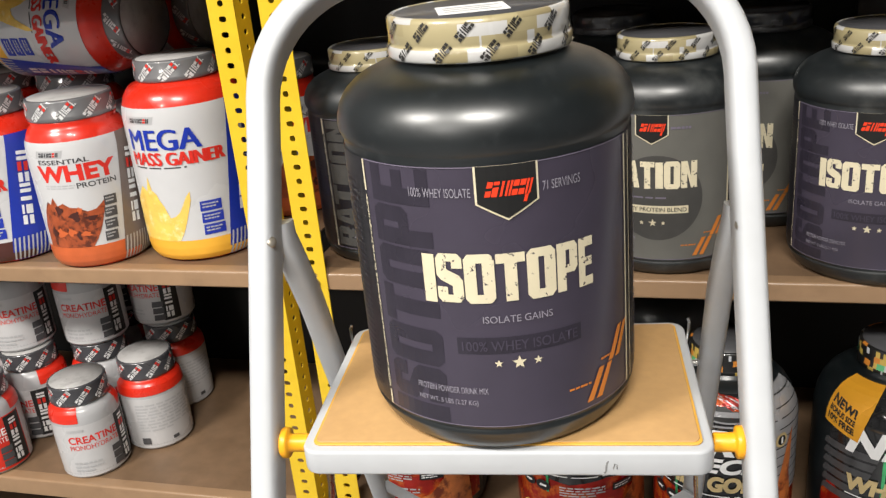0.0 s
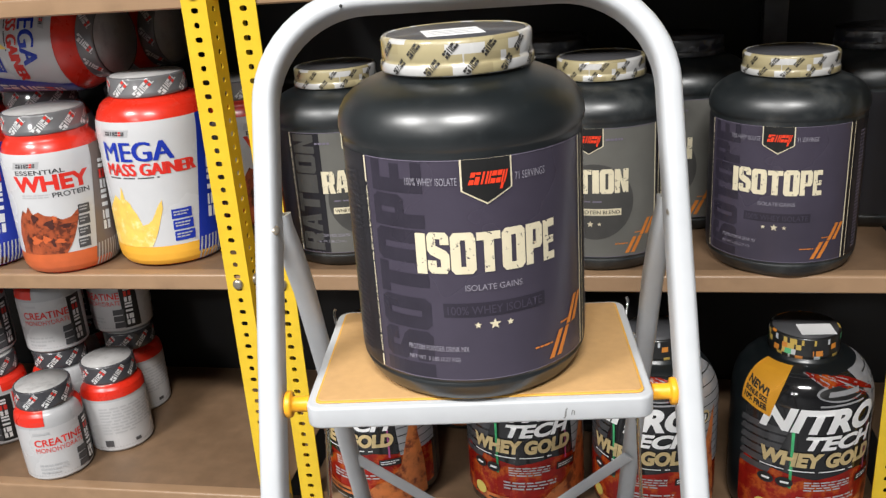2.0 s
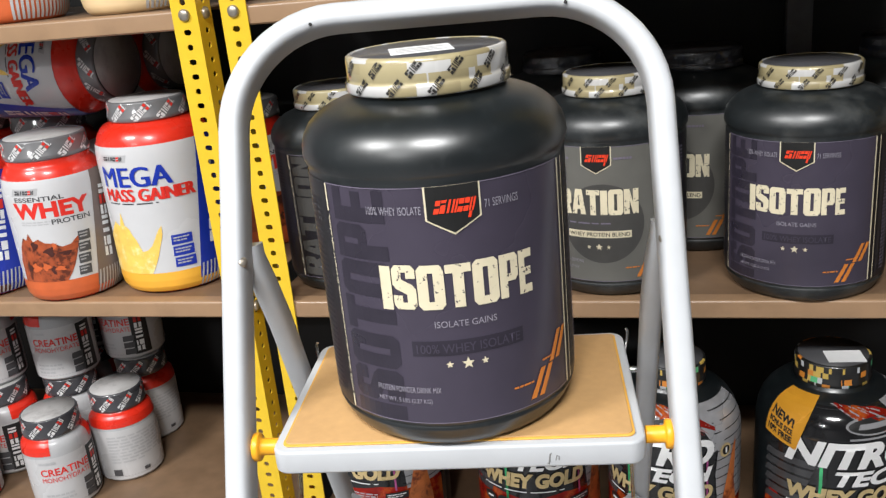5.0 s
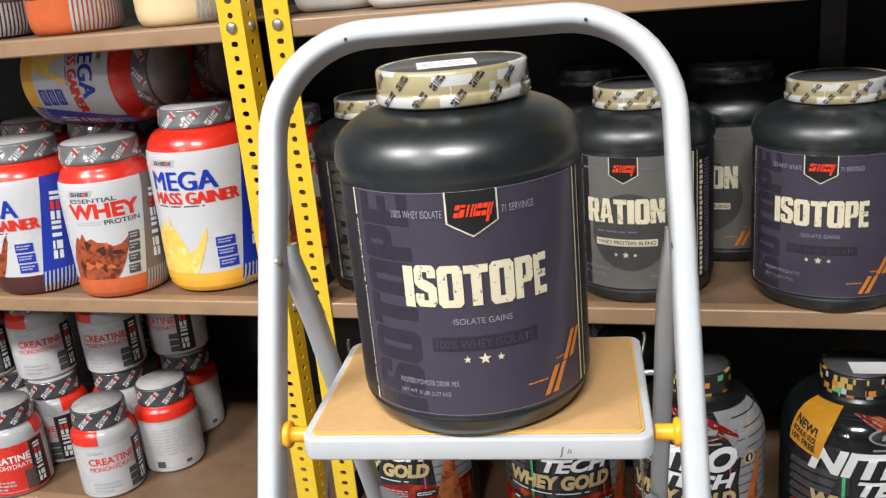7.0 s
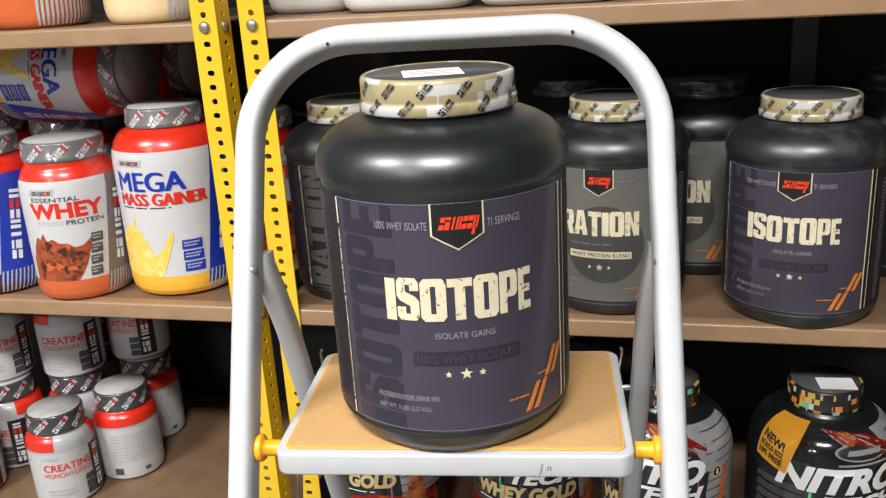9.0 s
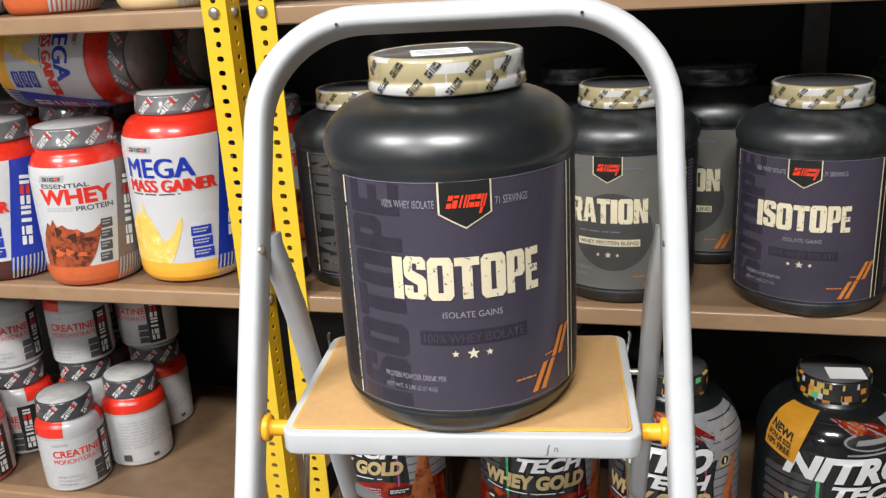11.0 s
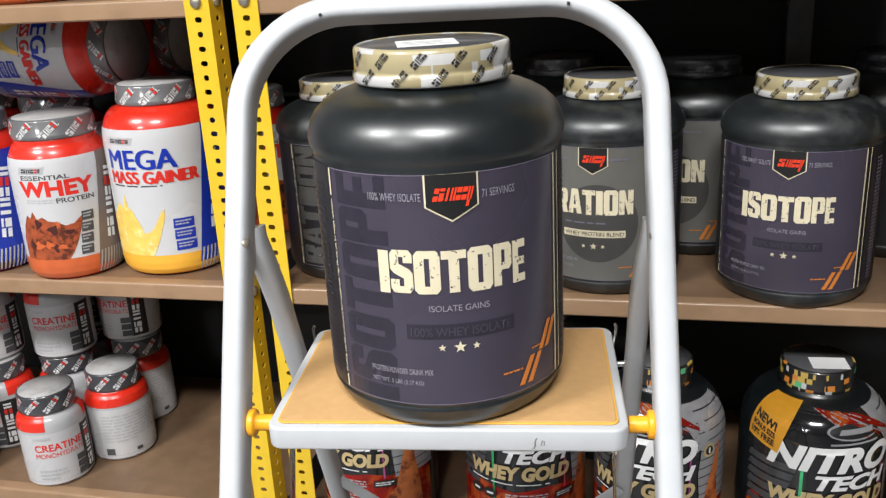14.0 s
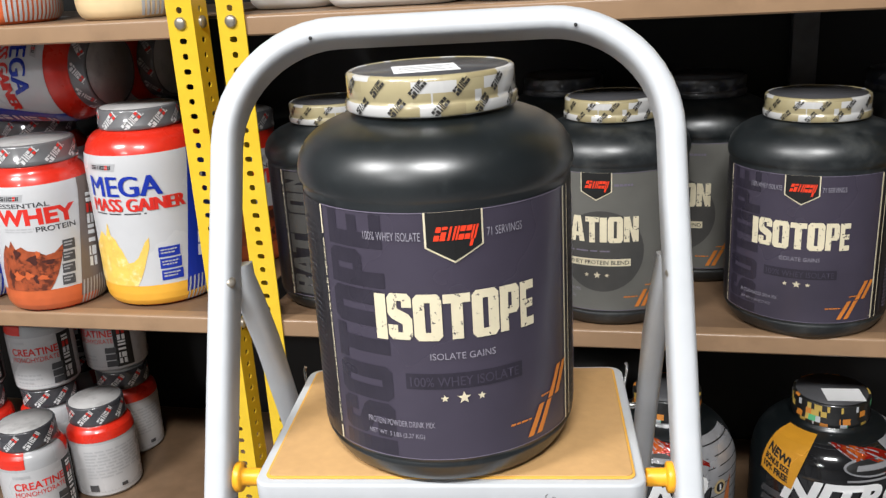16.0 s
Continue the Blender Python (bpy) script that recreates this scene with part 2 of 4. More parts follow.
# ---- mesh helpers ----
def mesh_ob(name, bm, material, parent=None, label="", smooth=35.0):
    me = bpy.data.meshes.new(name)
    if smooth:
        for f in bm.faces:
            f.smooth = True
        lim = radians(smooth)
        for e in bm.edges:
            e.smooth = len(e.link_faces) == 2 and e.calc_face_angle(0.0) < lim
    bm.to_mesh(me)
    bm.free()
    me.materials.append(material)
    ob = new(name, me)
    if parent:
        ob.parent = parent
    if label:
        ob["label"] = label
    return ob


def part(name, bm, material, parent, label="", smooth=35.0):
    return mesh_ob(name, bm, material, parent, label, smooth)


def thing(name, label, category, group="", kind=""):
    return tagged(new(name), label, category, group, kind)


def box_bm(x0, x1, y0, y1, z0, z1, bevel=0.0, segs=2):
    bm = bmesh.new()
    bmesh.ops.create_cube(bm, size=1)
    for v in bm.verts:
        v.co = ((x0 + x1) / 2 + v.co.x * (x1 - x0), (y0 + y1) / 2 + v.co.y * (y1 - y0), (z0 + z1) / 2 + v.co.z * (z1 - z0))
    if bevel:
        bmesh.ops.bevel(bm, geom=list(bm.edges), offset=bevel, segments=segs, affect="EDGES", profile=0.5)
    return bm


def lathe_bm(profile, segs=72):
    """Turn a profile of (radius, z) round z. Ends with radius 0 close to a point."""
    bm = bmesh.new()
    rings = []
    for r, z in profile:
        if r < 1e-6:
            rings.append([bm.verts.new((0, 0, z))])
        else:
            rings.append([bm.verts.new((r * math.sin(2 * math.pi * i / segs), -r * math.cos(2 * math.pi * i / segs), z)) for i in range(segs)])
    for a, b in zip(rings, rings[1:]):
        for i in range(segs):
            j = (i + 1) % segs
            if len(a) == 1:
                bm.faces.new((a[0], b[j], b[i]))
            elif len(b) == 1:
                bm.faces.new((a[i], a[j], b[0]))
            else:
                bm.faces.new((a[i], a[j], b[j], b[i]))
    return bm


def soft_square(c, power):
    """Pull a sine or cosine outwards, which turns an oval into a rounded box."""
    return math.copysign(abs(c) ** power, c)


def tube_bm(pts, r, segs=20, caps=True, flat=1.0, side=None, power=1.0):
    """Sweep a ring along points. flat squeezes it along the side direction; a power below 1 squares it."""
    bm = bmesh.new()
    P = [Vector(p) for p in pts]
    rings = []
    up = Vector(side) if side else None
    for i, p in enumerate(P):
        t = (P[min(i + 1, len(P) - 1)] - P[max(i - 1, 0)]).normalized()
        if up is None:
            up = t.orthogonal().normalized()
        up = (up - t * up.dot(t)).normalized()
        w = t.cross(up)
        rings.append([bm.verts.new(p + (up * soft_square(math.cos(a), power) * flat + w * soft_square(math.sin(a), power)) * r) for a in (2 * math.pi * k / segs for k in range(segs))])
    for a, b in zip(rings, rings[1:]):
        for i in range(segs):
            j = (i + 1) % segs
            bm.faces.new((a[i], a[j], b[j], b[i]))
    if caps:
        bm.faces.new(rings[0][::-1])
        bm.faces.new(rings[-1])
    bmesh.ops.recalc_face_normals(bm, faces=bm.faces)
    return bm


def merge(*bms):
    out = bmesh.new()
    for b in bms:
        tmp = bpy.data.meshes.new("tmp")
        b.to_mesh(tmp)
        b.free()
        out.from_mesh(tmp)
        bpy.data.meshes.remove(tmp)
    return out


# flat print shapes in (x, y): x along the label, y up
def poly_bm(pts):
    bm = bmesh.new()
    f = bm.faces.new([bm.verts.new((x, y, 0)) for x, y in pts])
    f.normal_update()
    if f.normal.z < 0:
        f.normal_flip()
    bmesh.ops.triangulate(bm, faces=[f])
    return bm


def rect(x0, x1, y0, y1, slant=0.0):
    return poly_bm([(x0, y0), (x1, y0), (x1 + slant, y1), (x0 + slant, y1)])


def star_pts(x, y, r):
    return poly_bm([(x + (r if k % 2 == 0 else r * 0.42) * math.sin(k * math.pi / 5), y + (r if k % 2 == 0 else r * 0.42) * math.cos(k * math.pi / 5)) for k in range(10)])


def ellipse(x, y, a, b, n=28):
    return poly_bm([(x + a * math.cos(2 * math.pi * k / n), y + b * math.sin(2 * math.pi * k / n)) for k in range(n)])


def text(body, x0, x1, y0, y1, bold=0.0, shear=0.0, turn=0):
    """Words in the built-in font, fitted into the box; turn 90 writes upwards."""
    cu = bpy.data.curves.new("words", "FONT")
    cu.body, cu.size, cu.offset, cu.shear, cu.resolution_u = body, 1.0, bold, shear, 4
    ob = new("words", cu)
    me = bpy.data.meshes.new_from_object(ob.evaluated_get(bpy.context.evaluated_depsgraph_get()))
    bpy.data.objects.remove(ob)
    bpy.data.curves.remove(cu)
    bm = bmesh.new()
    bm.from_mesh(me)
    bpy.data.meshes.remove(me)
    if turn:
        for v in bm.verts:
            v.co = (-v.co.y, v.co.x, 0)
    xs, ys = [v.co.x for v in bm.verts], [v.co.y for v in bm.verts]
    ax, bx, ay, by = min(xs), max(xs), min(ys), max(ys)
    for v in bm.verts:
        v.co = (x0 + (v.co.x - ax) / (bx - ax) * (x1 - x0), y0 + (v.co.y - ay) / (by - ay) * (y1 - y0), 0)
    return bm


BLOCK = {
    "I": [[(0, 0), (1, 0), (1, 1), (0, 1)]],
    "S": [[(0, 0.32), (0, 0.1), (0.15, 0), (0.85, 0), (1, 0.1), (1, 0.46), (0.85, 0.56), (0.4, 0.68), (0.4, 0.84), (0.6, 0.84), (0.6, 0.7), (1, 0.7), (1, 0.9), (0.85, 1), (0.15, 1), (0, 0.9), (0, 0.56), (0.15, 0.46), (0.6, 0.34), (0.6, 0.16), (0.4, 0.16), (0.4, 0.32)]],
    "O": [[(0, 0.1), (0.15, 0), (0.4, 0), (0.4, 1), (0.15, 1), (0, 0.9)], [(1, 0.1), (0.85, 0), (0.6, 0), (0.6, 1), (0.85, 1), (1, 0.9)], [(0.4, 0), (0.6, 0), (0.6, 0.18), (0.4, 0.18)], [(0.4, 0.82), (0.6, 0.82), (0.6, 1), (0.4, 1)]],
    "T": [[(0, 0.8), (1, 0.8), (1, 1), (0, 1)], [(0.29, 0), (0.71, 0), (0.71, 0.8), (0.29, 0.8)]],
    "P": [[(0, 0), (0.42, 0), (0.42, 1), (0, 1)], [(0.42, 0.84), (1, 0.84), (1, 0.9), (0.85, 1), (0.42, 1)], [(0.6, 0.54), (1, 0.54), (1, 0.84), (0.6, 0.84)], [(0.42, 0.37), (0.85, 0.37), (1, 0.47), (1, 0.54), (0.42, 0.54)]],
    "E": [[(0, 0), (0.45, 0), (0.45, 1), (0, 1)], [(0.45, 0), (1, 0), (1, 0.19), (0.45, 0.19)], [(0.45, 0.41), (0.93, 0.41), (0.93, 0.59), (0.45, 0.59)], [(0.45, 0.81), (1, 0.81), (1, 1), (0.45, 1)]],
    "A": [[(0, 0), (0.36, 0), (0.5, 0.78), (0.5, 1), (0.26, 1)], [(1, 0), (0.64, 0), (0.5, 0.78), (0.5, 1), (0.74, 1)], [(0.396, 0.2), (0.604, 0.2), (0.575, 0.36), (0.425, 0.36)]],
    "N": [[(0, 0), (0.38, 0), (0.38, 1), (0, 1)], [(0.62, 0), (1, 0), (1, 1), (0.62, 1)], [(0.38, 1), (0.38, 0.55), (0.62, 0), (0.62, 0.45)]],
}
BLOCK["R"] = BLOCK["P"] + [[(0.6, 0), (1, 0), (0.87, 0.37), (0.46, 0.37)]]


def block_letter(ch, x0, x1, y0, y1, turn=0):
    """A heavy narrow capital in the box; turn 90 writes upwards."""
    out = []
    for pts in BLOCK[ch]:
        uv = [(1 - v, u) for u, v in pts] if turn else pts
        out.append(poly_bm([(x0 + u * (x1 - x0), y0 + v * (y1 - y0)) for u, v in uv]))
    return merge(*out)


def notched_word(x, y, length, height, tilt, count, lean=0.0):
    """A brand word as a row of plain notched blocks, run along a tilted line through its centre: a list, one shape a block."""
    kinds = ([(0, 0, 1, 0.4), (0, 0.6, 1, 1)], [(0.28, 0, 0.72, 1)], [(0, 0, 0.4, 1), (0.62, 0, 1, 1)], [(0, 0, 1, 0.62), (0, 0.78, 1, 1)])
    order = (0, 3, 1, 2, 0, 0, 2, 3, 1)
    c, s = math.cos(radians(tilt)), math.sin(radians(tilt))
    w = length / count
    out = []
    for k in range(count):
        pieces = []
        for a0, b0, a1, b1 in kinds[order[k % 9]]:
            quad = [(a0, b0), (a1, b0), (a1, b1), (a0, b1)]
            loc = [(-length / 2 + (k + 0.06 + 0.86 * a) * w + lean * b * height, (b - 0.5) * height) for a, b in quad]
            pieces.append(poly_bm([(x + p * c - q * s, y + p * s + q * c) for p, q in loc]))
        out.append(merge(*pieces))
    return out


def word_bars(x0, x1, y0, y1, seed, rows=1):
    """Unreadable lines of print as plain bars."""
    rnd = random.Random(seed)
    out = []
    h = (y1 - y0) / rows
    for k in range(rows):
        x = x0
        end = x1 if k < rows - 1 else x0 + (x1 - x0) * rnd.uniform(0.55, 0.95)
        while x < end:
            w = min(rnd.uniform(0.1, 0.24) * (x1 - x0), end - x)
            out.append(rect(x, x + w, y1 - (k + 0.62) * h, y1 - k * h - 0.14 * h))
            x += w + 0.035 * (x1 - x0)
    return merge(*out)


def wrap(bm, rad, turn_deg, ref, off, step=0.006):
    """Lay a flat print round an upright turned body: rad(z) is its radius."""
    xs, ys = [v.co.x for v in bm.verts], [v.co.y for v in bm.verts]
    for ax, lo, hi in ((0, min(xs), max(xs)), (1, min(ys), max(ys))):
        st = step if ax == 0 else step * 2
        n = int((hi - lo) / st)
        for k in range(1, n + 1):
            at = [0, 0, 0]
            no = [0, 0, 0]
            at[ax], no[ax] = lo + k * (hi - lo) / (n + 1), 1
            bmesh.ops.bisect_plane(bm, geom=bm.verts[:] + bm.edges[:] + bm.faces[:], plane_co=at, plane_no=no)
    for v in bm.verts:
        a = radians(turn_deg) + v.co.x / ref
        r = rad(v.co.y) + off
        v.co = (r * math.sin(a), -r * math.cos(a), v.co.y)
    return bm


def radius_of(profile):
    pts = [(z, r) for r, z in profile if r > 1e-6]
    zs, rs = [p[0] for p in pts], [p[1] for p in pts]

    def rad(z):
        return float(np.interp(z, zs, rs))

    return rad


def band_bm(rad, a0, a1, z0, z1, off, nz=14, step=3.0):
    """A label: a patch of the turned body between two angles and two heights."""
    bm = bmesh.new()
    na = max(int((a1 - a0) / step), 1)
    grid = [[None] * (na + 1) for _ in range(nz + 1)]
    for i in range(nz + 1):
        z = z0 + (z1 - z0) * i / nz
        for j in range(na + 1):
            a = radians(a0 + (a1 - a0) * j / na)
            r = rad(z) + off
            grid[i][j] = bm.verts.new((r * math.sin(a), -r * math.cos(a), z))
    for i in range(nz):
        for j in range(na):
            bm.faces.new((grid[i][j], grid[i][j + 1], grid[i + 1][j + 1], grid[i + 1][j]))
    return bm


# ---- the room ----
def structure(name, bm, material, label):
    return tagged(mesh_ob(name, bm, material, None, "", 0), label, name.split("_")[0], kind="structure")


X0, X1, Y0, Y1 = -3.2, 3.2, -5.2, 1.55
structure("floor", box_bm(X0, X1, Y0, Y1, FLOOR - 0.1, FLOOR), M["floor"], "plain grey shop floor under the racks")
structure("ceiling", box_bm(X0, X1, Y0, Y1, CEIL, CEIL + 0.1), M["ceiling"], "plain grey ceiling over the shop aisle")
# The four walls are unseen, added to close the room and bounce lamp light.
structure("wall_north", box_bm(X0, X1, Y1, Y1 + 0.1, FLOOR, CEIL), M["wall"], "plain grey unseen wall behind the racks, added to close the room")
structure("wall_south", box_bm(X0, X1, Y0 - 0.1, Y0, FLOOR, CEIL), M["wall"], "plain grey unseen wall behind the aisle, added for bounce light")
structure("wall_east", box_bm(X1, X1 + 0.1, Y0, Y1, FLOOR, CEIL), M["wall"], "plain grey unseen wall beside the aisle, added for bounce light")
structure("wall_west", box_bm(X0 - 0.1, X0, Y0, Y1, FLOOR, CEIL), M["wall"], "plain grey unseen wall beside the aisle, added for bounce light")
for lx, ly, lp in LAMPS:
    lamp = thing("ceiling_light", "long flat white panel light on the ceiling", "light", "ceiling lights")
    lamp.location = (lx, ly, CEIL)
    hw, hd = LAMP_W / 2, LAMP_D / 2
    fr = merge(box_bm(-hw - 0.02, hw + 0.02, -hd - 0.02, -hd, -0.04, 0, 0.004), box_bm(-hw - 0.02, hw + 0.02, hd, hd + 0.02, -0.04, 0, 0.004), box_bm(-hw - 0.02, -hw, -hd + 0.001, hd - 0.001, -0.04, 0, 0.004), box_bm(hw, hw + 0.02, -hd + 0.001, hd - 0.001, -0.04, 0, 0.004))
    part("frame", fr, M["ceiling"], lamp)
    part("diffuser", box_bm(-hw + 0.002, hw - 0.002, -hd + 0.002, hd - 0.002, -0.03, -0.02), M["diffuser"], lamp)

# ---- racks ----
YF = 0.985          # front face of the posts
YB = 1.40           # back of the racks
MID, TOP, LOW = 0.735, 1.122, 0.362
PITCH = 0.0181
RACK_H = 1.9


def slotted_bm(width, height):
    """A perforated steel strip in x (0 to width) and z, 2 mm thick in y, with slots and round holes in turn."""
    bm = bmesh.new()
    th = 0.002
    n = int(height / PITCH)
    cx = width * 0.5
    for k in range(n):
        z0, z1 = k * PITCH, (k + 1) * PITCH
        zc = (z0 + z1) / 2
        if k % 3 != 2:
            hw, hh = 0.0047, 0.0034
        else:
            hw, hh = 0.0036, 0.0036
        ring = []
        for a in range(8):
            ang = math.pi / 8 + a * math.pi / 4
            c, s = math.cos(ang), math.sin(ang)
            q = 0.93 if k % 3 != 2 else 1.0
            ring.append((cx + hw * max(-1, min(1, c * 1.3 / q)), zc + hh * max(-1, min(1, s * 1.3 / q))))
        outer = [(width, zc + 0.25 * PITCH), (cx + hw * 0.5, z1), (cx - hw * 0.5, z1), (0, zc + 0.25 * PITCH), (0, zc - 0.25 * PITCH), (cx - hw * 0.5, z0), (cx + hw * 0.5, z0), (width, zc - 0.25 * PITCH)]
        corners = {0: (width, z1), 2: (0, z1), 4: (0, z0), 6: (width, z0)}
        for y, flip in ((0.0, False), (th, True)):
            ri = [bm.verts.new((x, y, z)) for x, z in ring]
            ro = [bm.verts.new((x, y, z)) for x, z in outer]
            if y == 0.0:
                front = ri
            else:
                backr = ri
            for i in range(8):
                j = (i + 1) % 8
                vs = [ri[i], ro[i]]
                if i in corners:
                    cxz = corners[i]
                    vs.append(bm.verts.new((cxz[0], y, cxz[1])))
                vs += [ro[j], ri[j]]
                f = bm.faces.new(vs)
        for i in range(8):
            j = (i + 1) % 8
            bm.faces.new((front[i], front[j], backr[j], backr[i]))
    for x in (0, width):
        a = [bm.verts.new(c) for c in ((x, 0, 0), (x, 0, n * PITCH), (x, th, n * PITCH), (x, th, 0))]
        bm.faces.new(a)
    bmesh.ops.remove_doubles(bm, verts=bm.verts, dist=1e-6)
    bmesh.ops.recalc_face_normals(bm, faces=bm.faces)
    return bm


def bolt_bm():
    return lathe_bm([(0.0075, 0), (0.0075, 0.002), (0.0068, 0.0035), (0.0045, 0.0048), (0.0, 0.0052)], 20)


def rack_post(x, width, corner_right, depth_flange=0.036):
    """A slotted angle: a strip to the front and one going back at its corner."""
    p = thing("rack_post", "yellow painted slotted steel angle post with rows of holes", "post", "rack posts")
    p.location = (x, YF, 0)
    front = part("front_flange", slotted_bm(width, RACK_H), M["yellow"], p, smooth=0)
    side = slotted_bm(depth_flange, RACK_H)
    xs = width if corner_right else 0.0
    for v in side.verts:
        v.co = (xs - (0.002 - v.co.y) if corner_right else xs + v.co.y, v.co.x + 0.0021, v.co.z)
    bmesh.ops.recalc_face_normals(side, faces=side.faces)
    part("side_flange", side, M["yellow"], p, smooth=0)
    for z in (LOW - 0.012, MID - 0.013, TOP - 0.006):
        b = part("bolt", bolt_bm(), M["bolt"], p)
        b.matrix_basis = pose(width * 0.5, 0, z, 90)
        c = part("bolt", bolt_bm(), M["bolt"], p)
        c.matrix_basis = pose(xs + (0.0 if corner_right else 0.002), 0.02, z, 0, 90) if corner_right else pose(xs, 0.02, z, 0, -90)
    tip = -0.016 if corner_right else width + 0.016
    inner = width if corner_right else 0.0
    g = bmesh.new()
    low = [g.verts.new((x, -0.0022, z)) for x, z in ((inner, LOW - 0.05), (inner, LOW - 0.004), (tip, LOW - 0.008), (tip, LOW - 0.024), (width - inner, LOW - 0.05))]
    f = g.faces.new(low)
    moved = bmesh.ops.extrude_face_region(g, geom=[f])
    for v in moved["geom"]:
        if isinstance(v, bmesh.types.BMVert):
            v.co.y = -0.0003
    bmesh.ops.recalc_face_normals(g, faces=g.faces)
    part("gusset", g, M["yellow"], p, smooth=0)
    return p


rack_post(-0.401, 0.034, True)
rack_post(-0.336, 0.034, False)
rack_post(0.476, 0.034, True)
rack_post(0.545, 0.034, False)

def extrude_x(prof, x0, x1, n=16):
    bm = bmesh.new()
    rows = [[bm.verts.new((x0 + (x1 - x0) * i / n, y, z)) for y, z in prof] for i in range(n + 1)]
    m = len(prof)
    for a, c in zip(rows, rows[1:]):
        for i in range(m):
            j = (i + 1) % m
            bm.faces.new((a[i], a[j], c[j], c[i]))
    bm.faces.new(rows[0])
    bm.faces.new(rows[-1][::-1])
    bmesh.ops.recalc_face_normals(bm, faces=bm.faces)
    return bm


def shelf_board(x0, x1, z, lip=0.024):
    """A folded sheet shelf: a flat sheet, a rounded lip at the front and one at the back."""
    t = thing("rack_shelf", "tan painted folded steel rack shelf", "shelf", "rack shelves")
    t.location = ((x0 + x1) / 2, YF + 0.003, z)
    h, dep, r = (x1 - x0) / 2, YB - YF - 0.007, 0.004
    lip_prof = [(0.012, -lip), (0.002, -lip), (0, -lip + 0.002)]
    lip_prof += [(r - r * math.cos(math.pi / 2 * k / 5), -r + r * math.sin(math.pi / 2 * k / 5)) for k in range(6)]
    lip_prof += [(0.02, 0), (0.02, -0.002), (0.004, -0.002), (0.002, -lip + 0.002), (0.012, -lip + 0.0015)]
    part("front_lip", extrude_x(lip_prof, -h, h), M["shelf"], t)
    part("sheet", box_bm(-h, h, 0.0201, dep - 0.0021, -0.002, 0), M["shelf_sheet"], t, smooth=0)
    part("back_lip", box_bm(-h, h, dep - 0.002, dep, -lip, 0), M["shelf"], t, smooth=0)
    return t


for z in (LOW, MID, TOP):
    lp = 0.031 if z == LOW else 0.024
    shelf_board(-1.42, -0.371, z, lp)
    shelf_board(-0.333, 0.507, z, lp)
    shelf_board(0.549, 1.4, z, lp)
for nx0, nx1 in ((-1.42, -0.371), (-0.333, 0.507), (0.549, 1.4)):
    shelf_board(nx0, nx1, 0.06)
tagged(mesh_ob("wall_partition", box_bm(-1.5, 1.5, YB + 0.004, YB + 0.02, 0, RACK_H), M["back"], smooth=0), "black panel closing the racks at the back", "wall", kind="structure")
tagged(mesh_ob("back_stud", box_bm(0.366, 0.402, YB - 0.02, YB + 0.003, MID + 0.001, TOP - 0.026, 0.002), M["back_post"]), "dark grey steel stud on the black panel", "stud")

# ---- the step ladder ----
LAD = Matrix(((0.9925, -0.122, 0, 0.0265), (0.122, 0.9925, 0, 0.497), (0, 0, 1, 0), (0, 0, 0, 1)))
STEP_Z = 0.832


def rail_v(z):
    return 0.025 + 0.46 * (z - 0.822)


def rounded_slab(u0, u1, v0, v1, z0, z1, rc, be, segs=6):
    bm = bmesh.new()
    pts = []
    for cu, cv, a0 in ((u1 - rc, v0 + rc, -90), (u1 - rc, v1 - rc, 0), (u0 + rc, v1 - rc, 90), (u0 + rc, v0 + rc, 180)):
        for k in range(segs + 1):
            a = radians(a0 + 90 * k / segs)
            pts.append((cu + rc * math.cos(a), cv + rc * math.sin(a)))
    f = bm.faces.new([bm.verts.new((x, y, z0)) for x, y in pts])
    ext = bmesh.ops.extrude_face_region(bm, geom=[f])
    for v in ext["geom"]:
        if isinstance(v, bmesh.types.BMVert):
            v.co.z = z1
    bmesh.ops.recalc_face_normals(bm, faces=bm.faces)
    if be:
        flat = [e for e in bm.edges if abs(e.verts[0].co.z - e.verts[1].co.z) < 1e-6]
        bmesh.ops.bevel(bm, geom=flat, offset=be, segments=3, affect="EDGES", profile=0.5)
    return bm


ladder = thing("step_ladder", "white folding step ladder with tan step mat and orange knobs", "ladder")
ladder.matrix_world = LAD
UR, UC = 0.1655, -0.001


def rail_u(z):
    return UR + 0.004 * max(1.0 - z, 0)


loop = [(-rail_u(z), z) for z in (0.03, 0.3, 0.6, 0.8, 0.9, 0.96, 1.0)]
TOPZ, CR = 1.1225, 0.086
sl = math.hypot(1, 0.46)
for k in range(13):
    a = math.pi - math.pi / 2 * k / 12
    loop.append((-UR + CR + CR * math.cos(a), TOPZ - (CR - CR * math.sin(a)) / sl))
for k in range(13):
    a = math.pi / 2 - math.pi / 2 * k / 12
    loop.append((UR - CR + CR * math.cos(a), TOPZ - (CR - CR * math.sin(a)) / sl))
loop += [(rail_u(z), z) for z in (1.0, 0.96, 0.9, 0.8, 0.6, 0.3, 0.03)]
part("rail_loop", tube_bm([(u + UC, rail_v(z), z) for u, z in loop], 0.0098, 36, flat=1.55, side=(0, 1, -0.46), power=0.55), M["ladder_white"], ladder)
for u in (-rail_u(0.0), rail_u(0.0)):
    part("foot", tube_bm([(u + UC, rail_v(0.0), 0.0), (u + UC, rail_v(0.04), 0.04)], 0.0145, 16), M["rubber"], ladder)
for u in (-0.098, 0.098):
    hole = part("rivet_hole", lathe_bm([(0.0014, 0), (0.0014, 0.0006), (0, 0.0007)], 12), M["black_print"], ladder)
    hole.matrix_basis = pose(u, rail_v(TOPZ) - 0.0174, TOPZ - 0.0014, 72)


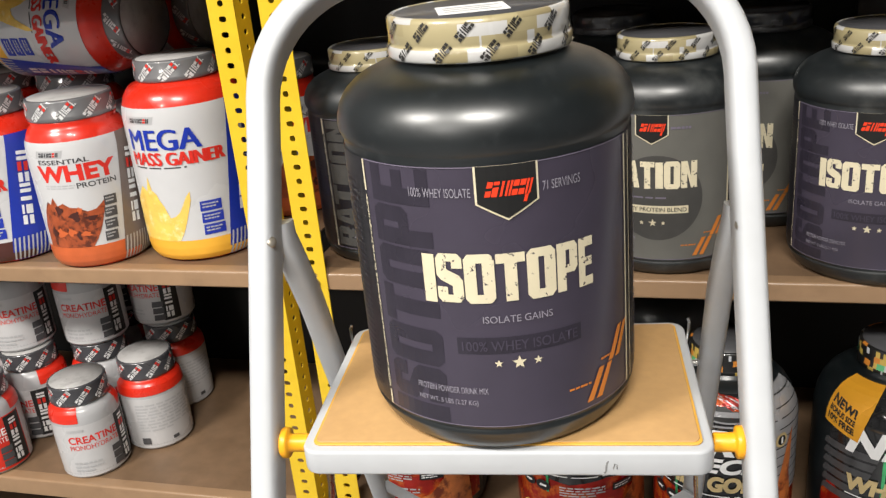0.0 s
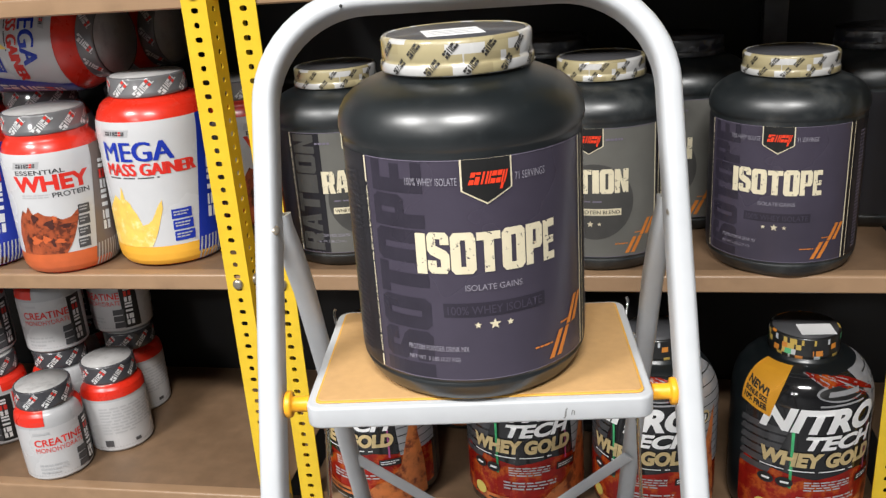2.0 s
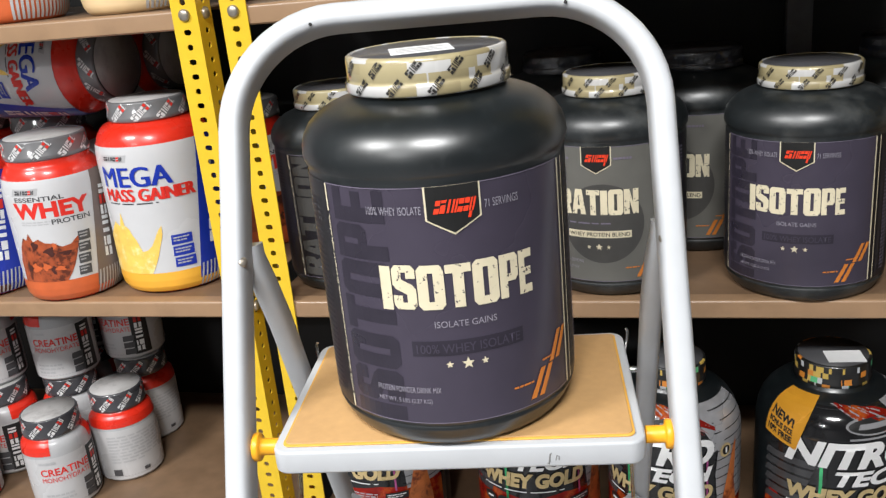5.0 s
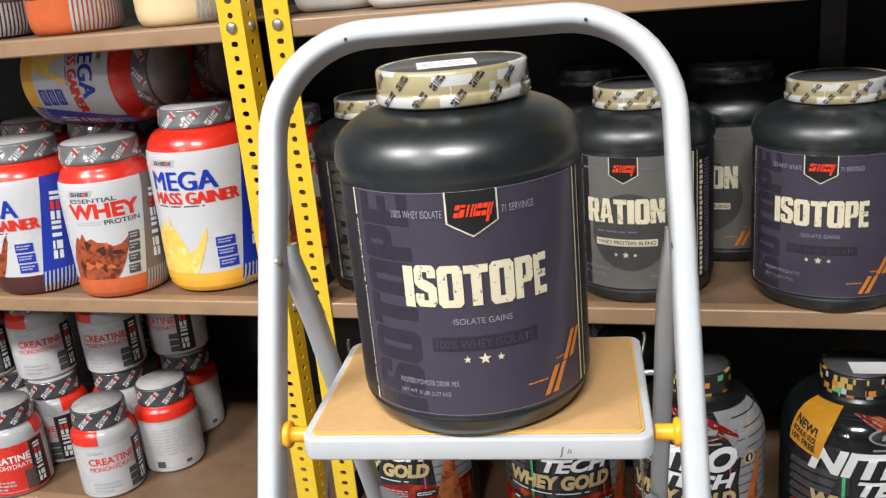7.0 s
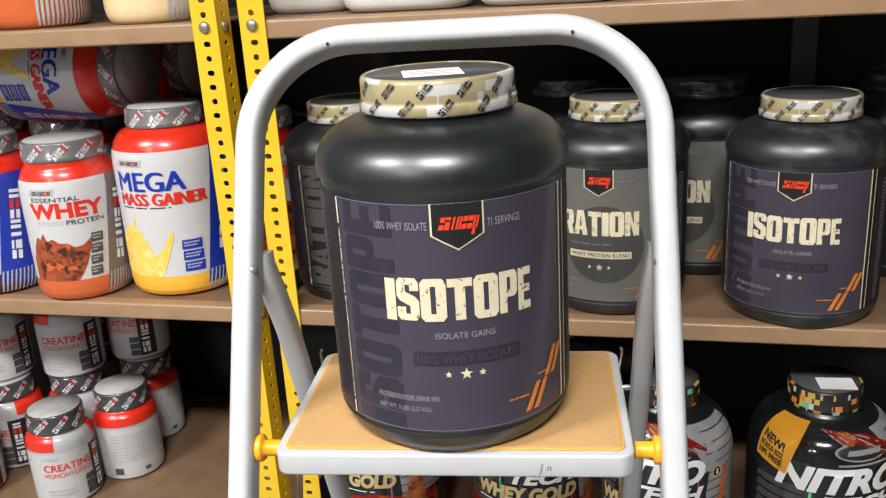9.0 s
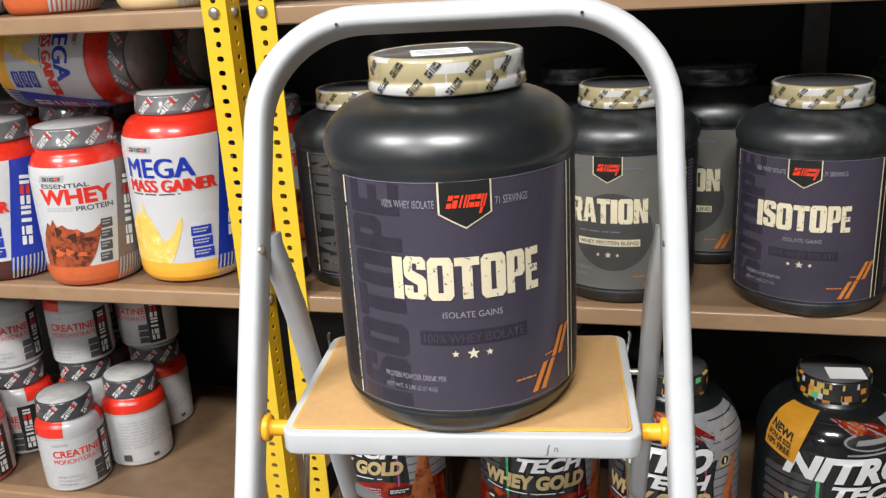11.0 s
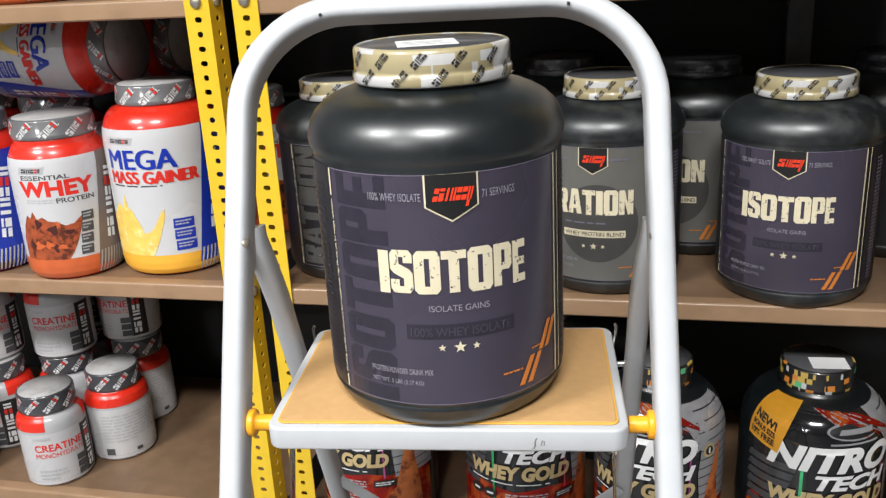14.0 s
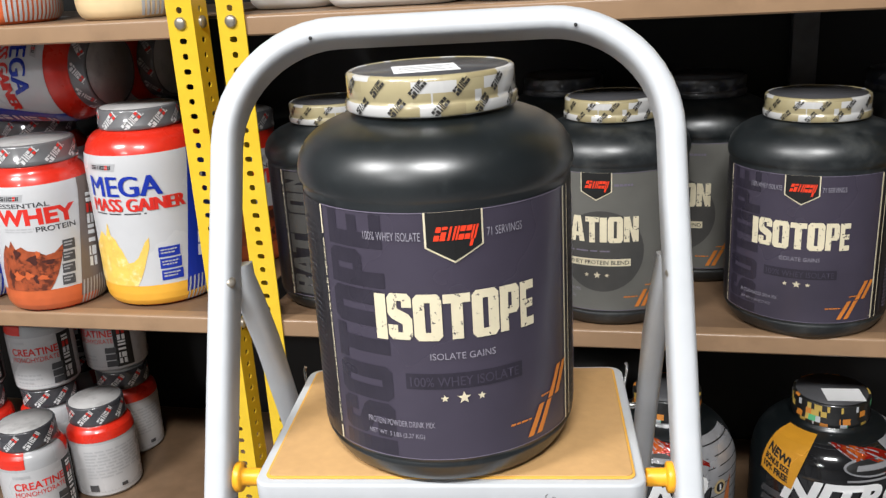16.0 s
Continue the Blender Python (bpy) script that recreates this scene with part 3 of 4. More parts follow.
def step_tray(z, v0, v1, hw):
    tray = part("step", rounded_slab(-hw, hw, v0, v1, z - 0.0185, z, 0.012, 0.0022), M["ladder_white"], ladder)
    part("mat_edge", rounded_slab(-hw + 0.007, hw - 0.007, v0 + 0.007, v1 - 0.006, z + 0.0002, z + 0.0014, 0.006, 0.0004), M["mat_yellow"], tray, "yellow rim of the step mat")
    part("mat", rounded_slab(-hw + 0.0088, hw - 0.0088, v0 + 0.0092, v1 - 0.0078, z + 0.0006, z + 0.0022, 0.005, 0.0004), M["mat_tan"], tray, "tan rubber step mat")
    return tray


step_tray(STEP_Z, -0.001, 0.18, 0.1355)
step_tray(0.44, -0.215, 0.0, 0.142)
for zk, vk, hw in ((0.822, rail_v(0.822), 0.1355), (0.43, rail_v(0.43), 0.142)):
    for s in (-1, 1):
        k = part("knob", lathe_bm([(0, 0), (0.0062, 0), (0.0064, 0.0008), (0.0064, 0.0128), (0.0072, 0.0138), (0.0104, 0.0142), (0.0109, 0.0152), (0.0109, 0.0182), (0.0102, 0.0192), (0, 0.0194)], 24), M["knob"], ladder, "orange plastic spacer knob")
        k.matrix_basis = pose(s * (hw + 0.0015), vk, zk, 0, 90 * s)


def leg_v(z):
    return 0.1 + 0.45 * (0.953 - z)


for s in (-1, 1):
    u = 0.156 * s
    pts = [(0.1625 * s, leg_v(0.95) + 0.006, 0.957), (0.161 * s, leg_v(0.945) + 0.002, 0.945), (0.158 * s, leg_v(0.92), 0.92)] + [(u, leg_v(z), z) for z in (0.88, 0.8, 0.5, 0.2, 0.03)]
    part("rear_leg", tube_bm(pts, 0.0128, 24, flat=0.7, side=(1, 0, 0), power=0.65), M["ladder_white"], ladder)
    part("foot", tube_bm([(u, leg_v(0.0), 0.0), (u, leg_v(0.04), 0.04)], 0.0145, 16), M["rubber"], ladder)
    rv = part("rivet", lathe_bm([(0.004, 0), (0.0038, 0.001), (0.002, 0.0016), (0, 0.0018)], 16), M["bolt"], ladder)
    rv.matrix_basis = pose((UR - 0.0072) * s, rail_v(0.955) - 0.0125, 0.955, 60, 0, -40 * s)
    # link strip between the two steps, and the strut behind it
    part("link_strip", tube_bm([(0.127 * s, 0.04, 0.813), (0.127 * s, -0.03, 0.64), (0.13 * s, -0.1, 0.445)], 0.0075, 12, flat=0.16, side=(1, 0, 0)), M["chrome"], ladder, "bright steel link strip")
    hook = [(0.1365 * s, 0.165, STEP_Z - 0.012), (0.1395 * s, 0.172, STEP_Z - 0.002), (0.1400 * s, 0.174, STEP_Z + 0.003), (0.1388 * s, 0.175, STEP_Z + 0.0055)]
    part("wire_hook", tube_bm(hook, 0.0013, 8), M["chrome"], ladder)
    cap = part("pivot_cap", lathe_bm([(0, 0), (0.009, 0), (0.0105, 0.002), (0.0105, 0.012), (0.008, 0.014), (0, 0.014)], 20), M["knob"], ladder, "orange pivot cap")
    cap.matrix_basis = pose(0.112 * s, 0.176, 0.79, 0, 90 * s)
part("pivot_rod", tube_bm([(-0.16, leg_v(0.80), 0.80), (0.16, leg_v(0.80), 0.80)], 0.0028, 12), M["chrome"], ladder)
zt, zb = 0.625, 0.27
for s in (-1, 1):
    off = 0.006 * s
    part("cross_brace", tube_bm([(-0.15 * s, leg_v(zt) - 0.012 + off, zt), (0, leg_v(0.4475) - 0.012 + off, 0.4475), (0.15 * s, leg_v(zb) - 0.012 + off, zb)], 0.0068, 12, flat=0.22, side=(0, 1, 0)), M["ladder_white"], ladder)

scuff = [[(0.0665, 0.8165), (0.067, 0.822), (0.0685, 0.8255)], [(0.0675, 0.8245), (0.0672, 0.8185), (0.0655, 0.8165)], [(0.0715, 0.8195), (0.0725, 0.8235), (0.074, 0.8225), (0.0738, 0.8195)]]
for line in scuff:
    part("scuff", tube_bm([(u, -0.001, z) for u, z in line], 0.00045, 6), M["scuff"], ladder, "grey scuff on the step edge")

# ---- supplement tubs: the black five-pound tub ----
TUB = [(0, 0.0), (0.076, 0.0), (0.0805, 0.0008), (0.0845, 0.0035), (0.0885, 0.0095), (0.0915, 0.0165), (0.0922, 0.0185), (0.0912, 0.0195), (0.0912, 0.0205), (0.0925, 0.0222),
       (0.0925, 0.1945), (0.0921, 0.1975), (0.0931, 0.199), (0.0944, 0.2015), (0.0952, 0.2055), (0.0947, 0.2112), (0.0928, 0.2178), (0.0888, 0.2245), (0.0828, 0.2302), (0.0755, 0.2347), (0.0675, 0.238), (0.0605, 0.2402), (0.0555, 0.2418), (0.0535, 0.2432), (0.053, 0.247), (0, 0.2475)]
LID = [(0.053, 0.244), (0.0576, 0.2443), (0.0584, 0.2455), (0.0584, 0.2505), (0.0576, 0.2522), (0.0565, 0.2532), (0.0571, 0.2545), (0.0571, 0.2665), (0.0562, 0.2688), (0.0542, 0.2698), (0.0527, 0.2694), (0.052, 0.2684), (0.0, 0.2684)]


def jar_lid(t, profile, side_mat, top_mat, print_mat=None, n=15, rows=1, red=False, word_len=0.02, word_h=0.006, tilt=42, cap_r=None):
    """A lid with slanted printed marks round its rim and a top disc."""
    lid = part("lid", lathe_bm(profile, 72), side_mat, t)
    rmax = max(r for r, z in profile)
    zs = [z for r, z in profile if r > rmax * 0.93]
    z0, z1 = min(zs), max(zs)
    rad = radius_of(profile)
    if print_mat:
        plain, marked = [], []
        for k in range(n):
            for row in range(rows):
                zc = z0 + (z1 - z0) * (row + 0.51) / rows
                a = 2 * math.pi * rmax * (k + 0.5 * row) / n
                blocks = notched_word(a, zc, word_len, word_h, tilt, 7 if red else 6)
                if red:
                    marked.append(wrap(blocks.pop(5), rad, 0, rmax, 0.0006, 0.02))
                plain.append(wrap(merge(*blocks), rad, 0, rmax, 0.0006, 0.02))
        tagged(part("lid_print", merge(*plain), print_mat, lid), kind="stuff")
        if marked:
            tagged(part("lid_print", merge(*marked), M["red_print"], lid), kind="stuff")
    zt = profile[-1][1]
    part("lid_disc", lathe_bm([(cap_r or rmax * 0.9, zt + 0.0003), (cap_r or rmax * 0.9, zt + 0.0008), (0, zt + 0.0009)], 60), top_mat, lid)
    return lid


def badge(z_top, hw, h, inset):
    return [(-hw + inset, z_top), (-hw + inset, z_top - h * 0.68 + inset * 0.45), (0, z_top - h + inset * 1.15), (hw - inset, z_top - h * 0.68 + inset * 0.45), (hw - inset, z_top)]


def black_tub(kind, body_mat, label_text, tone, lid_mat="camo"):
    t = thing("protein_tub", label_text, "tub", "black protein tubs")
    rad = radius_of(TUB)
    R = 0.0925
    part("body", lathe_bm(TUB, 96), body_mat, t)
    jar_lid(t, LID, M[lid_mat], M["lid_top"], M["lid_ink"], 13, 2, word_len=0.0132, word_h=0.0052, tilt=46)
    label_mat, ghost = (M["iso_label"], M["iso_ghost"]) if kind == "iso" else (M["ration_label"], M["ration_ghost"])
    lab = part("label", band_bm(rad, -59, 55, 0.0235, 0.1935, 0.0005, 2), label_mat, t, tone)
    side = part("side_panel", band_bm(rad, 55.01, 300.99, 0.0235, 0.1935, 0.0005, 2), M["side_panel"], t, "black side panel of the label")

    def ink(name, bm, m, off=0.0012, turn=0.0, par=lab, step=0.006):
        return part(name, wrap(bm, rad, turn, R, off, step), m, par, smooth=0)

    def block_word(word, at, x0, k):
        for i, (ch, a, c) in enumerate(zip(word, at, at[1:])):
            ink("letter", block_letter(ch, x0 + a * k, x0 + c * k - 0.0009, 0.1095 + 0.0006 * (i % 2), 0.1405 + 0.0005 * ((i * 2) % 3)), M["cream_worn"])

    edge = R * radians(59)
    redge = R * radians(55)
    # Highlight along the label's top and bottom edges, painted as thin pale lines.
    for z in (0.0238, 0.1928):
        ink("edge_highlight", rect(-edge, redge, z, z + 0.0006), M["dim"], 0.0010)
    ink("stripe", rect(redge - 0.001, redge + 0.001, 0.024, 0.193), M["cream"])
    ink("stripe", rect(redge + 0.0064, redge + 0.0076, 0.024, 0.193), M["cream"])
    ink("stripe", rect(-edge - 0.0008, -edge + 0.0008, 0.1735, 0.193), M["cream"])
    ink("stripe", rect(-edge - 0.0008, -edge + 0.0008, 0.024, 0.034), M["cream"])
    ink("lettering", text("NOTICE: Use this product as a food supplement only. Do not use for weight reduction.", -edge - 0.0012, -edge + 0.0014, 0.0365, 0.171, 0.02, turn=90), M["cream"])
    ink("side_print", word_bars(-edge - 0.032, -edge - 0.012, 0.03, 0.18, 4, 34), M["faint"], par=side)
    ink("side_print", word_bars(redge + 0.021, redge + 0.034, 0.03, 0.18, 6, 34), M["dim"], par=side)
    rnd = random.Random(21)
    column = [rect(redge + 0.0115, redge + 0.0115 + rnd.uniform(0.0045, 0.0066), 0.03 + k * 0.0066, 0.0348 + k * 0.0066) for k in range(23)]
    ink("side_print", merge(*column), M["cream"] if kind == "ration" else M["faint"], par=side)
    # ghost print up the side of the front
    if kind == "iso":
        for k, ch in enumerate("ISOTOPE"):
            lo = 0.025 + 0.167 * (0, 0.075, 0.235, 0.395, 0.55, 0.71, 0.865)[k]
            hi = 0.025 + 0.167 * (0.065, 0.225, 0.385, 0.54, 0.7, 0.855, 1.0)[k]
            ink("ghost_letter", block_letter(ch, -edge + 0.007, -edge + 0.05, lo, hi, 90), ghost, 0.0008)
    else:
        ink("ghost_disc", ellipse(0.006, 0.098, 0.05, 0.05, 48), ghost, 0.0008)
        ink("ghost_panel", rect(-edge + 0.0025, -edge + 0.047, 0.0245, 0.193), M["side_panel"], 0.0009)
        for k, ch in enumerate("RATION"):
            ink("ghost_letter", block_letter(ch, -edge + 0.006, -edge + 0.039, 0.028 + 0.0275 * k, 0.0538 + 0.0275 * k, 90), ghost, 0.0013)
    top = 0.1935
    ink("badge_rim", poly_bm(badge(top, 0.0182, 0.033, 0)), M["cream"])
    ink("badge", poly_bm(badge(top, 0.0182, 0.033, 0.0013)), M["black_print"], 0.0016)
    logo = notched_word(0, top - 0.0136, 0.0262, 0.0088, 0, 7, 0.28)
    logo = merge(rect(0.0088, 0.0108, top - 0.0225, top - 0.0182, 0.0012), *logo)
    ink("brand_mark", logo, M["red_logo"], 0.002)
    if kind == "iso":
        ink("lettering", text("100% WHEY ISOLATE", -0.058, -0.0205, top - 0.018, top - 0.0125), M["pale"])
        ink("lettering", text("71 SERVINGS", 0.0205, 0.045, top - 0.018, top - 0.0125), M["pale"])
        block_word("ISOTOPE", (0, 8.2, 24.2, 42, 59, 76.5, 90.5, 101.5), -0.0535, 0.107 / 101.5)
        ink("lettering", text("ISOLATE GAINS", -0.019, 0.023, 0.0962, 0.1008), M["pale"])
        ink("word_bar", rect(-0.036, 0.042, 0.0755, 0.0865), ghost, 0.0009)
        ink("lettering", text("100% WHEY ISOLATE", -0.033, 0.039, 0.0775, 0.0842, 0.01), M["iso_label"], 0.0014)
    else:
        ink("lettering", word_bars(-0.055, -0.021, top - 0.018, top - 0.0125, 4), M["dim"])
        ink("lettering", word_bars(0.0205, 0.045, top - 0.018, top - 0.0125, 6), M["dim"])
        block_word("RATION", (0, 18, 36.5, 53, 62, 80, 98), -0.05, 0.1 / 98)
        ink("lettering", word_bars(-0.036, 0.04, 0.0967, 0.1004, 7), M["dim"])
        ink("word_box", rect(-0.038, 0.04, 0.0805, 0.0895), M["cream"])
        ink("lettering", text("WHEY PROTEIN BLEND", -0.036, 0.038, 0.0825, 0.0875, 0.01), M["black_print"], 0.0016)
    for x, r in ((-0.0115, 0.0028), (0.001, 0.0046), (0.0125, 0.0028)):
        ink("star", star_pts(x, 0.0688, r), M["cream"])
    ink("lettering", text("PROTEIN POWDER DRINK MIX", -0.066, -0.019, 0.0475, 0.0518), M["pale"])
    ink("lettering", text("NET WT. 5 LBS (2.27 KG)", -0.066, -0.026, 0.0385, 0.0428), M["pale"])
    for x, z in ((0.05, 0.028), (0.058, 0.028), (0.07, 0.05), (0.0775, 0.05)):
        w = 0.005
        ink("slash", rect(x - 0.005, x - 0.005 + w, z, z + 0.021, 0.011), M["orange"])
    ink("lettering", word_bars(0.032, 0.056, 0.0395, 0.0425, 9), M["orange"])
    ink("lettering", word_bars(0.058, 0.072, 0.0525, 0.0555, 10), M["orange"])
    return t


iso = black_tub("iso", M["tub"], "large black protein tub with purple label on the ladder step", "dark purple label")
iso.matrix_world = pose(0.0138, 0.578, STEP_Z + 0.0024, 0, 0, 18.5)
disc = [c for c in iso.children if c.name.startswith("lid")][0]
st = part("price_sticker", box_bm(-0.026, 0.017, -0.03, 0.008, 0.2694, 0.2698), M["paper"], disc, "plain white sticker on the lid")
for k in range(3):
    part("print_line", box_bm(-0.022, 0.013 - 0.006 * (k % 2), -0.024 + k * 0.009, -0.021 + k * 0.009, 0.2699, 0.27), M["grey_print"], st)
iso2 = black_tub("iso", M["tub_dusty"], "dusty black plastic protein tub with dark purple label on the shelf", "dark purple label")
iso2.matrix_world = pose(0.349, 1.066, MID, 0, 0, -15.5)
ration = black_tub("ration", M["tub_dusty"], "black plastic protein tub with grey olive label on the shelf", "grey olive label")
ration.matrix_world = pose(0.118, 1.086, MID, 0, 0, -9)
copy_thing(ration, pose(-0.246, 1.104, MID, 0, 0, 27))
# Back-row tubs get the lid colours darkened to stand for shade.
dim_tub = black_tub("ration", M["tub_dusty"], "black plastic protein tub in the back row with shade-darkened lid colours", "grey olive label", "shaded_camo")
dim_tub.matrix_world = pose(0.234, 1.243, MID, 0, 0, -25)
for x, y, z, rz in ((0.498, 1.25, MID, -130), (0.042, 1.288, MID, -150)):
    copy_thing(dim_tub, pose(x, y, z, 0, 0, rz))


# ---- white and red gainer jars ----
def jar_profile(R, H, lid_r, lid_h):
    hs = H - lid_h
    pr = [(0, 0), (R * 0.8, 0), (R * 0.86, 0.001), (R * 0.93, 0.005), (R * 0.98, 0.012), (R, 0.022), (R * 1.0, hs - 0.052), (R * 0.995, hs - 0.04), (R * 0.975, hs - 0.028), (R * 0.935, hs - 0.018), (R * 0.87, hs - 0.0095), (R * 0.8, hs - 0.0045), (lid_r * 1.0, hs - 0.0015), (lid_r * 0.95, hs + 0.003), (0, hs + 0.004)]
    return pr


def lid_profile(H, lid_r, lid_h):
    hs = H - lid_h + 0.001
    return [(lid_r * 0.93, hs), (lid_r * 1.0, hs), (lid_r * 1.02, hs + 0.001), (lid_r * 1.02, hs + lid_h * 0.22), (lid_r, hs + lid_h * 0.27), (lid_r, H - 0.003), (lid_r * 0.98, H - 0.0008), (lid_r * 0.94, H), (lid_r * 0.91, H - 0.001), (0, H - 0.001)]


def blob(cx, cy, w, h, seed, n=26, spikes=0.35):
    rnd = random.Random(seed)
    ph = [rnd.uniform(0, 6.3) for _ in range(4)]
    pts = []
    for k in range(n):
        a = 2 * math.pi * k / n
        q = 1 + spikes * (0.5 * math.sin(3 * a + ph[0]) + 0.35 * math.sin(5 * a + ph[1]) + 0.3 * rnd.uniform(-1, 1))
        pts.append((cx + w * q * math.cos(a), cy + h * q * math.sin(a)))
    return poly_bm(pts)


def gainer_jar(kind, R, H, name_label, lid_r, lid_h):
    t = thing("supplement_jar", name_label, "jar", "white and red supplement jars")
    pr = jar_profile(R, H, lid_r, lid_h)
    rad = radius_of(pr)
    hs = H - lid_h
    base_mat = {"mega": M["banana"], "whey": M["rust"], "dark": M["cocoa"]}[kind]
    strip_mat = {"mega": M["blue"], "whey": M["taupe"], "dark": M["blue"]}[kind]
    part("body", lathe_bm(pr, 80), M["red"], t, "bright red shoulder")
    jar_lid(t, lid_profile(H, lid_r, lid_h), M["lid_grey"], M["lid_cap"], M["lid_white"], 10, 1, True, word_len=0.034, word_h=0.0098, tilt=40)
    z0, zb, z1 = 0.004, 0.034, hs - {"mega": 0.027, "whey": 0.023, "dark": 0.023}[kind]
    lab = part("label", band_bm(rad, -84, 52, zb, z1, 0.001, 40), M["jar_white"], t, "white glossy label")
    part("flavour_band", band_bm(rad, -84, 52, z0, zb, 0.001, 24), base_mat, t)
    back = part("back_label", band_bm(rad, 88, 276, z0, z1, 0.001, 40), M["jar_white"], t, "white back label")
    strip = part("side_strip", band_bm(rad, 52, 88, z0, z1, 0.001, 40), strip_mat, t)

    def ink(name, bm, m, off=0.0013, par=lab, step=0.008):
        return part(name, wrap(bm, rad, 0, R, off, step), m, par, smooth=0)

    q = R / 0.08
    e46 = R * radians(46)
    # brand strip: bars up the strip and stripes at its foot
    lo, run = z0 + (z1 - z0) * 0.27, (z1 - z0) * 0.6
    cx0 = e46 * 0.97 + 0.018 * q
    for k, blk in enumerate(notched_word(cx0, lo + run / 2, run, 0.0155 * q, 82, 7, 0.0)):
        ink("brand_bar", blk, M["red_print"] if k == 5 else M["white_print"], 0.0022, par=strip)
    for k in range(11):
        xs = e46 * 0.63 + k * 0.0062 * q
        ink("slant_stripe", rect(xs, xs + 0.0026 * q, z0 + 0.001, zb + 0.004, 0.006), M["grey_print"], 0.0022, par=strip)
    bx = -e46 * (1.18 if kind != "whey" else 1.02)
    ink("brand_bar", rect(bx, bx + 0.046 * q, z1 - 0.0205, z1 - 0.0105, 0.003), M["grey_print"])
    for k, blk in enumerate(notched_word(bx + 0.0245 * q, z1 - 0.0155, 0.034 * q, 0.0056, 0, 7, 0.2)):
        ink("brand_block", blk, M["red_print"] if k == 5 else M["slate"], 0.0017)
    # strip wedge spreading to the left at the foot
    ink("strip_wedge", poly_bm([(e46 * 0.6, z0), (e46 * 1.14, z0), (e46 * 1.14, z1), (e46 * 1.11, z1)]), strip_mat, 0.0016, par=strip)
    if kind in ("mega", "dark"):
        for dx in (0, 0.001, 0.002, 0.003):
            ink("lettering", text("MEGA", -e46 * 1.2 + dx, e46 * 0.4 + dx, z1 - 0.0552, z1 - 0.0275), M["blue"], 0.0013 + dx * 0.3)
            ink("lettering", text("MASS GAINER", -e46 * 1.2 + dx, e46 * 0.84 + dx, z1 - 0.0755, z1 - 0.058), M["red_print"], 0.0013 + dx * 0.3)
        ink("lettering", word_bars(-e46 * 1.15, e46 * 0.74, z1 - 0.0815, z1 - 0.0775, 3), M["slate"])
        m1 = M["splash"] if kind == "mega" else M["choc"]
        crown = ((-1.3, 0.0), (-1.3, 0.05), (-1.1, 0.062), (-0.92, 0.0755), (-0.78, 0.069), (-0.69, 0.0895), (-0.645, 0.0715), (-0.54, 0.066), (-0.5, 0.0585), (-0.42, 0.05), (-0.33, 0.033), (-0.22, 0.035), (-0.117, 0.041), (-0.03, 0.052), (0.045, 0.062), (0.13, 0.069), (0.12, 0.056), (0.05, 0.042), (-0.04, 0.024), (-0.13, 0.01), (-0.22, 0.0))
        ink("splash", poly_bm([(e46 * (x * 1.1 - 0.12), zb + z) for x, z in crown]), m1, 0.0016)
        for k in range(3):
            ink("fact_box", rect(e46 * 0.16, e46 * 0.6, zb + 0.006 + k * 0.0165, zb + 0.02 + k * 0.0165, 0.001), M["blue"], 0.0018)
            ink("lettering", word_bars(e46 * 0.21, e46 * 0.55, zb + 0.009 + k * 0.0165, zb + 0.0175 + k * 0.0165, 20 + k, 2), M["grey_print"], 0.0022)
    else:
        ink("lettering", text("ESSENTIAL", -e46 * 0.95, e46 * 0.3, z1 - 0.029, z1 - 0.0225, 0.02), M["slate"])
        ink("lettering", text("WHEY", -e46 * 1.05, e46 * 0.88, z1 - 0.0535, z1 - 0.0305, 0.045), M["red_print"])
        ink("lettering", text("PROTEIN", -0.006, e46 * 0.82, z1 - 0.0635, z1 - 0.056, 0.02), M["slate"])
        ink("lettering", word_bars(-e46 * 0.9, -e46 * 0.15, z1 - 0.064, z1 - 0.057, 8, 2), M["grey_print"])
        heap = ((-1.3, 0.0), (-1.3, 0.03), (-1.15, 0.052), (-1.0, 0.066), (-0.9, 0.062), (-0.8, 0.072), (-0.7, 0.06), (-0.55, 0.064), (-0.4, 0.058), (-0.2, 0.056), (0.0, 0.05), (0.2, 0.052), (0.42, 0.062), (0.4, 0.052), (0.3, 0.036), (0.2, 0.022), (0.08, 0.01), (-0.05, 0.0))
        ink("splash", poly_bm([(e46 * x, zb + z) for x, z in heap]), M["choc"], 0.0016)
        for k in range(4):
            ink("fact_box", rect(e46 * (0.25 + 0.05 * k), e46 * (0.55 + 0.05 * k), zb + 0.004 + k * 0.0165, zb + 0.0175 + k * 0.0165, 0.001), M["slate"], 0.0018)
            ink("lettering", word_bars(e46 * (0.29 + 0.05 * k), e46 * (0.5 + 0.05 * k), zb + 0.007 + k * 0.0165, zb + 0.0155 + k * 0.0165, 30 + k, 2), M["grey_print"], 0.0022)
    if kind == "whey":
        rnd = random.Random(5)
        for k in range(9):
            cx, cz = e46 * rnd.uniform(-1.0, 0.1), zb + rnd.uniform(0.012, 0.056)
            ink("splash", blob(cx, cz, rnd.uniform(0.003, 0.008), rnd.uniform(0.003, 0.007), k, 12, 0.5), M["rust"] if k % 2 else M["cocoa"], 0.0019 + 0.00006 * k)
    ink("lettering", word_bars(R * radians(100), R * radians(250), 0.03, z1 - 0.02, 12, 16), M["grey_print"], par=back)
    return t


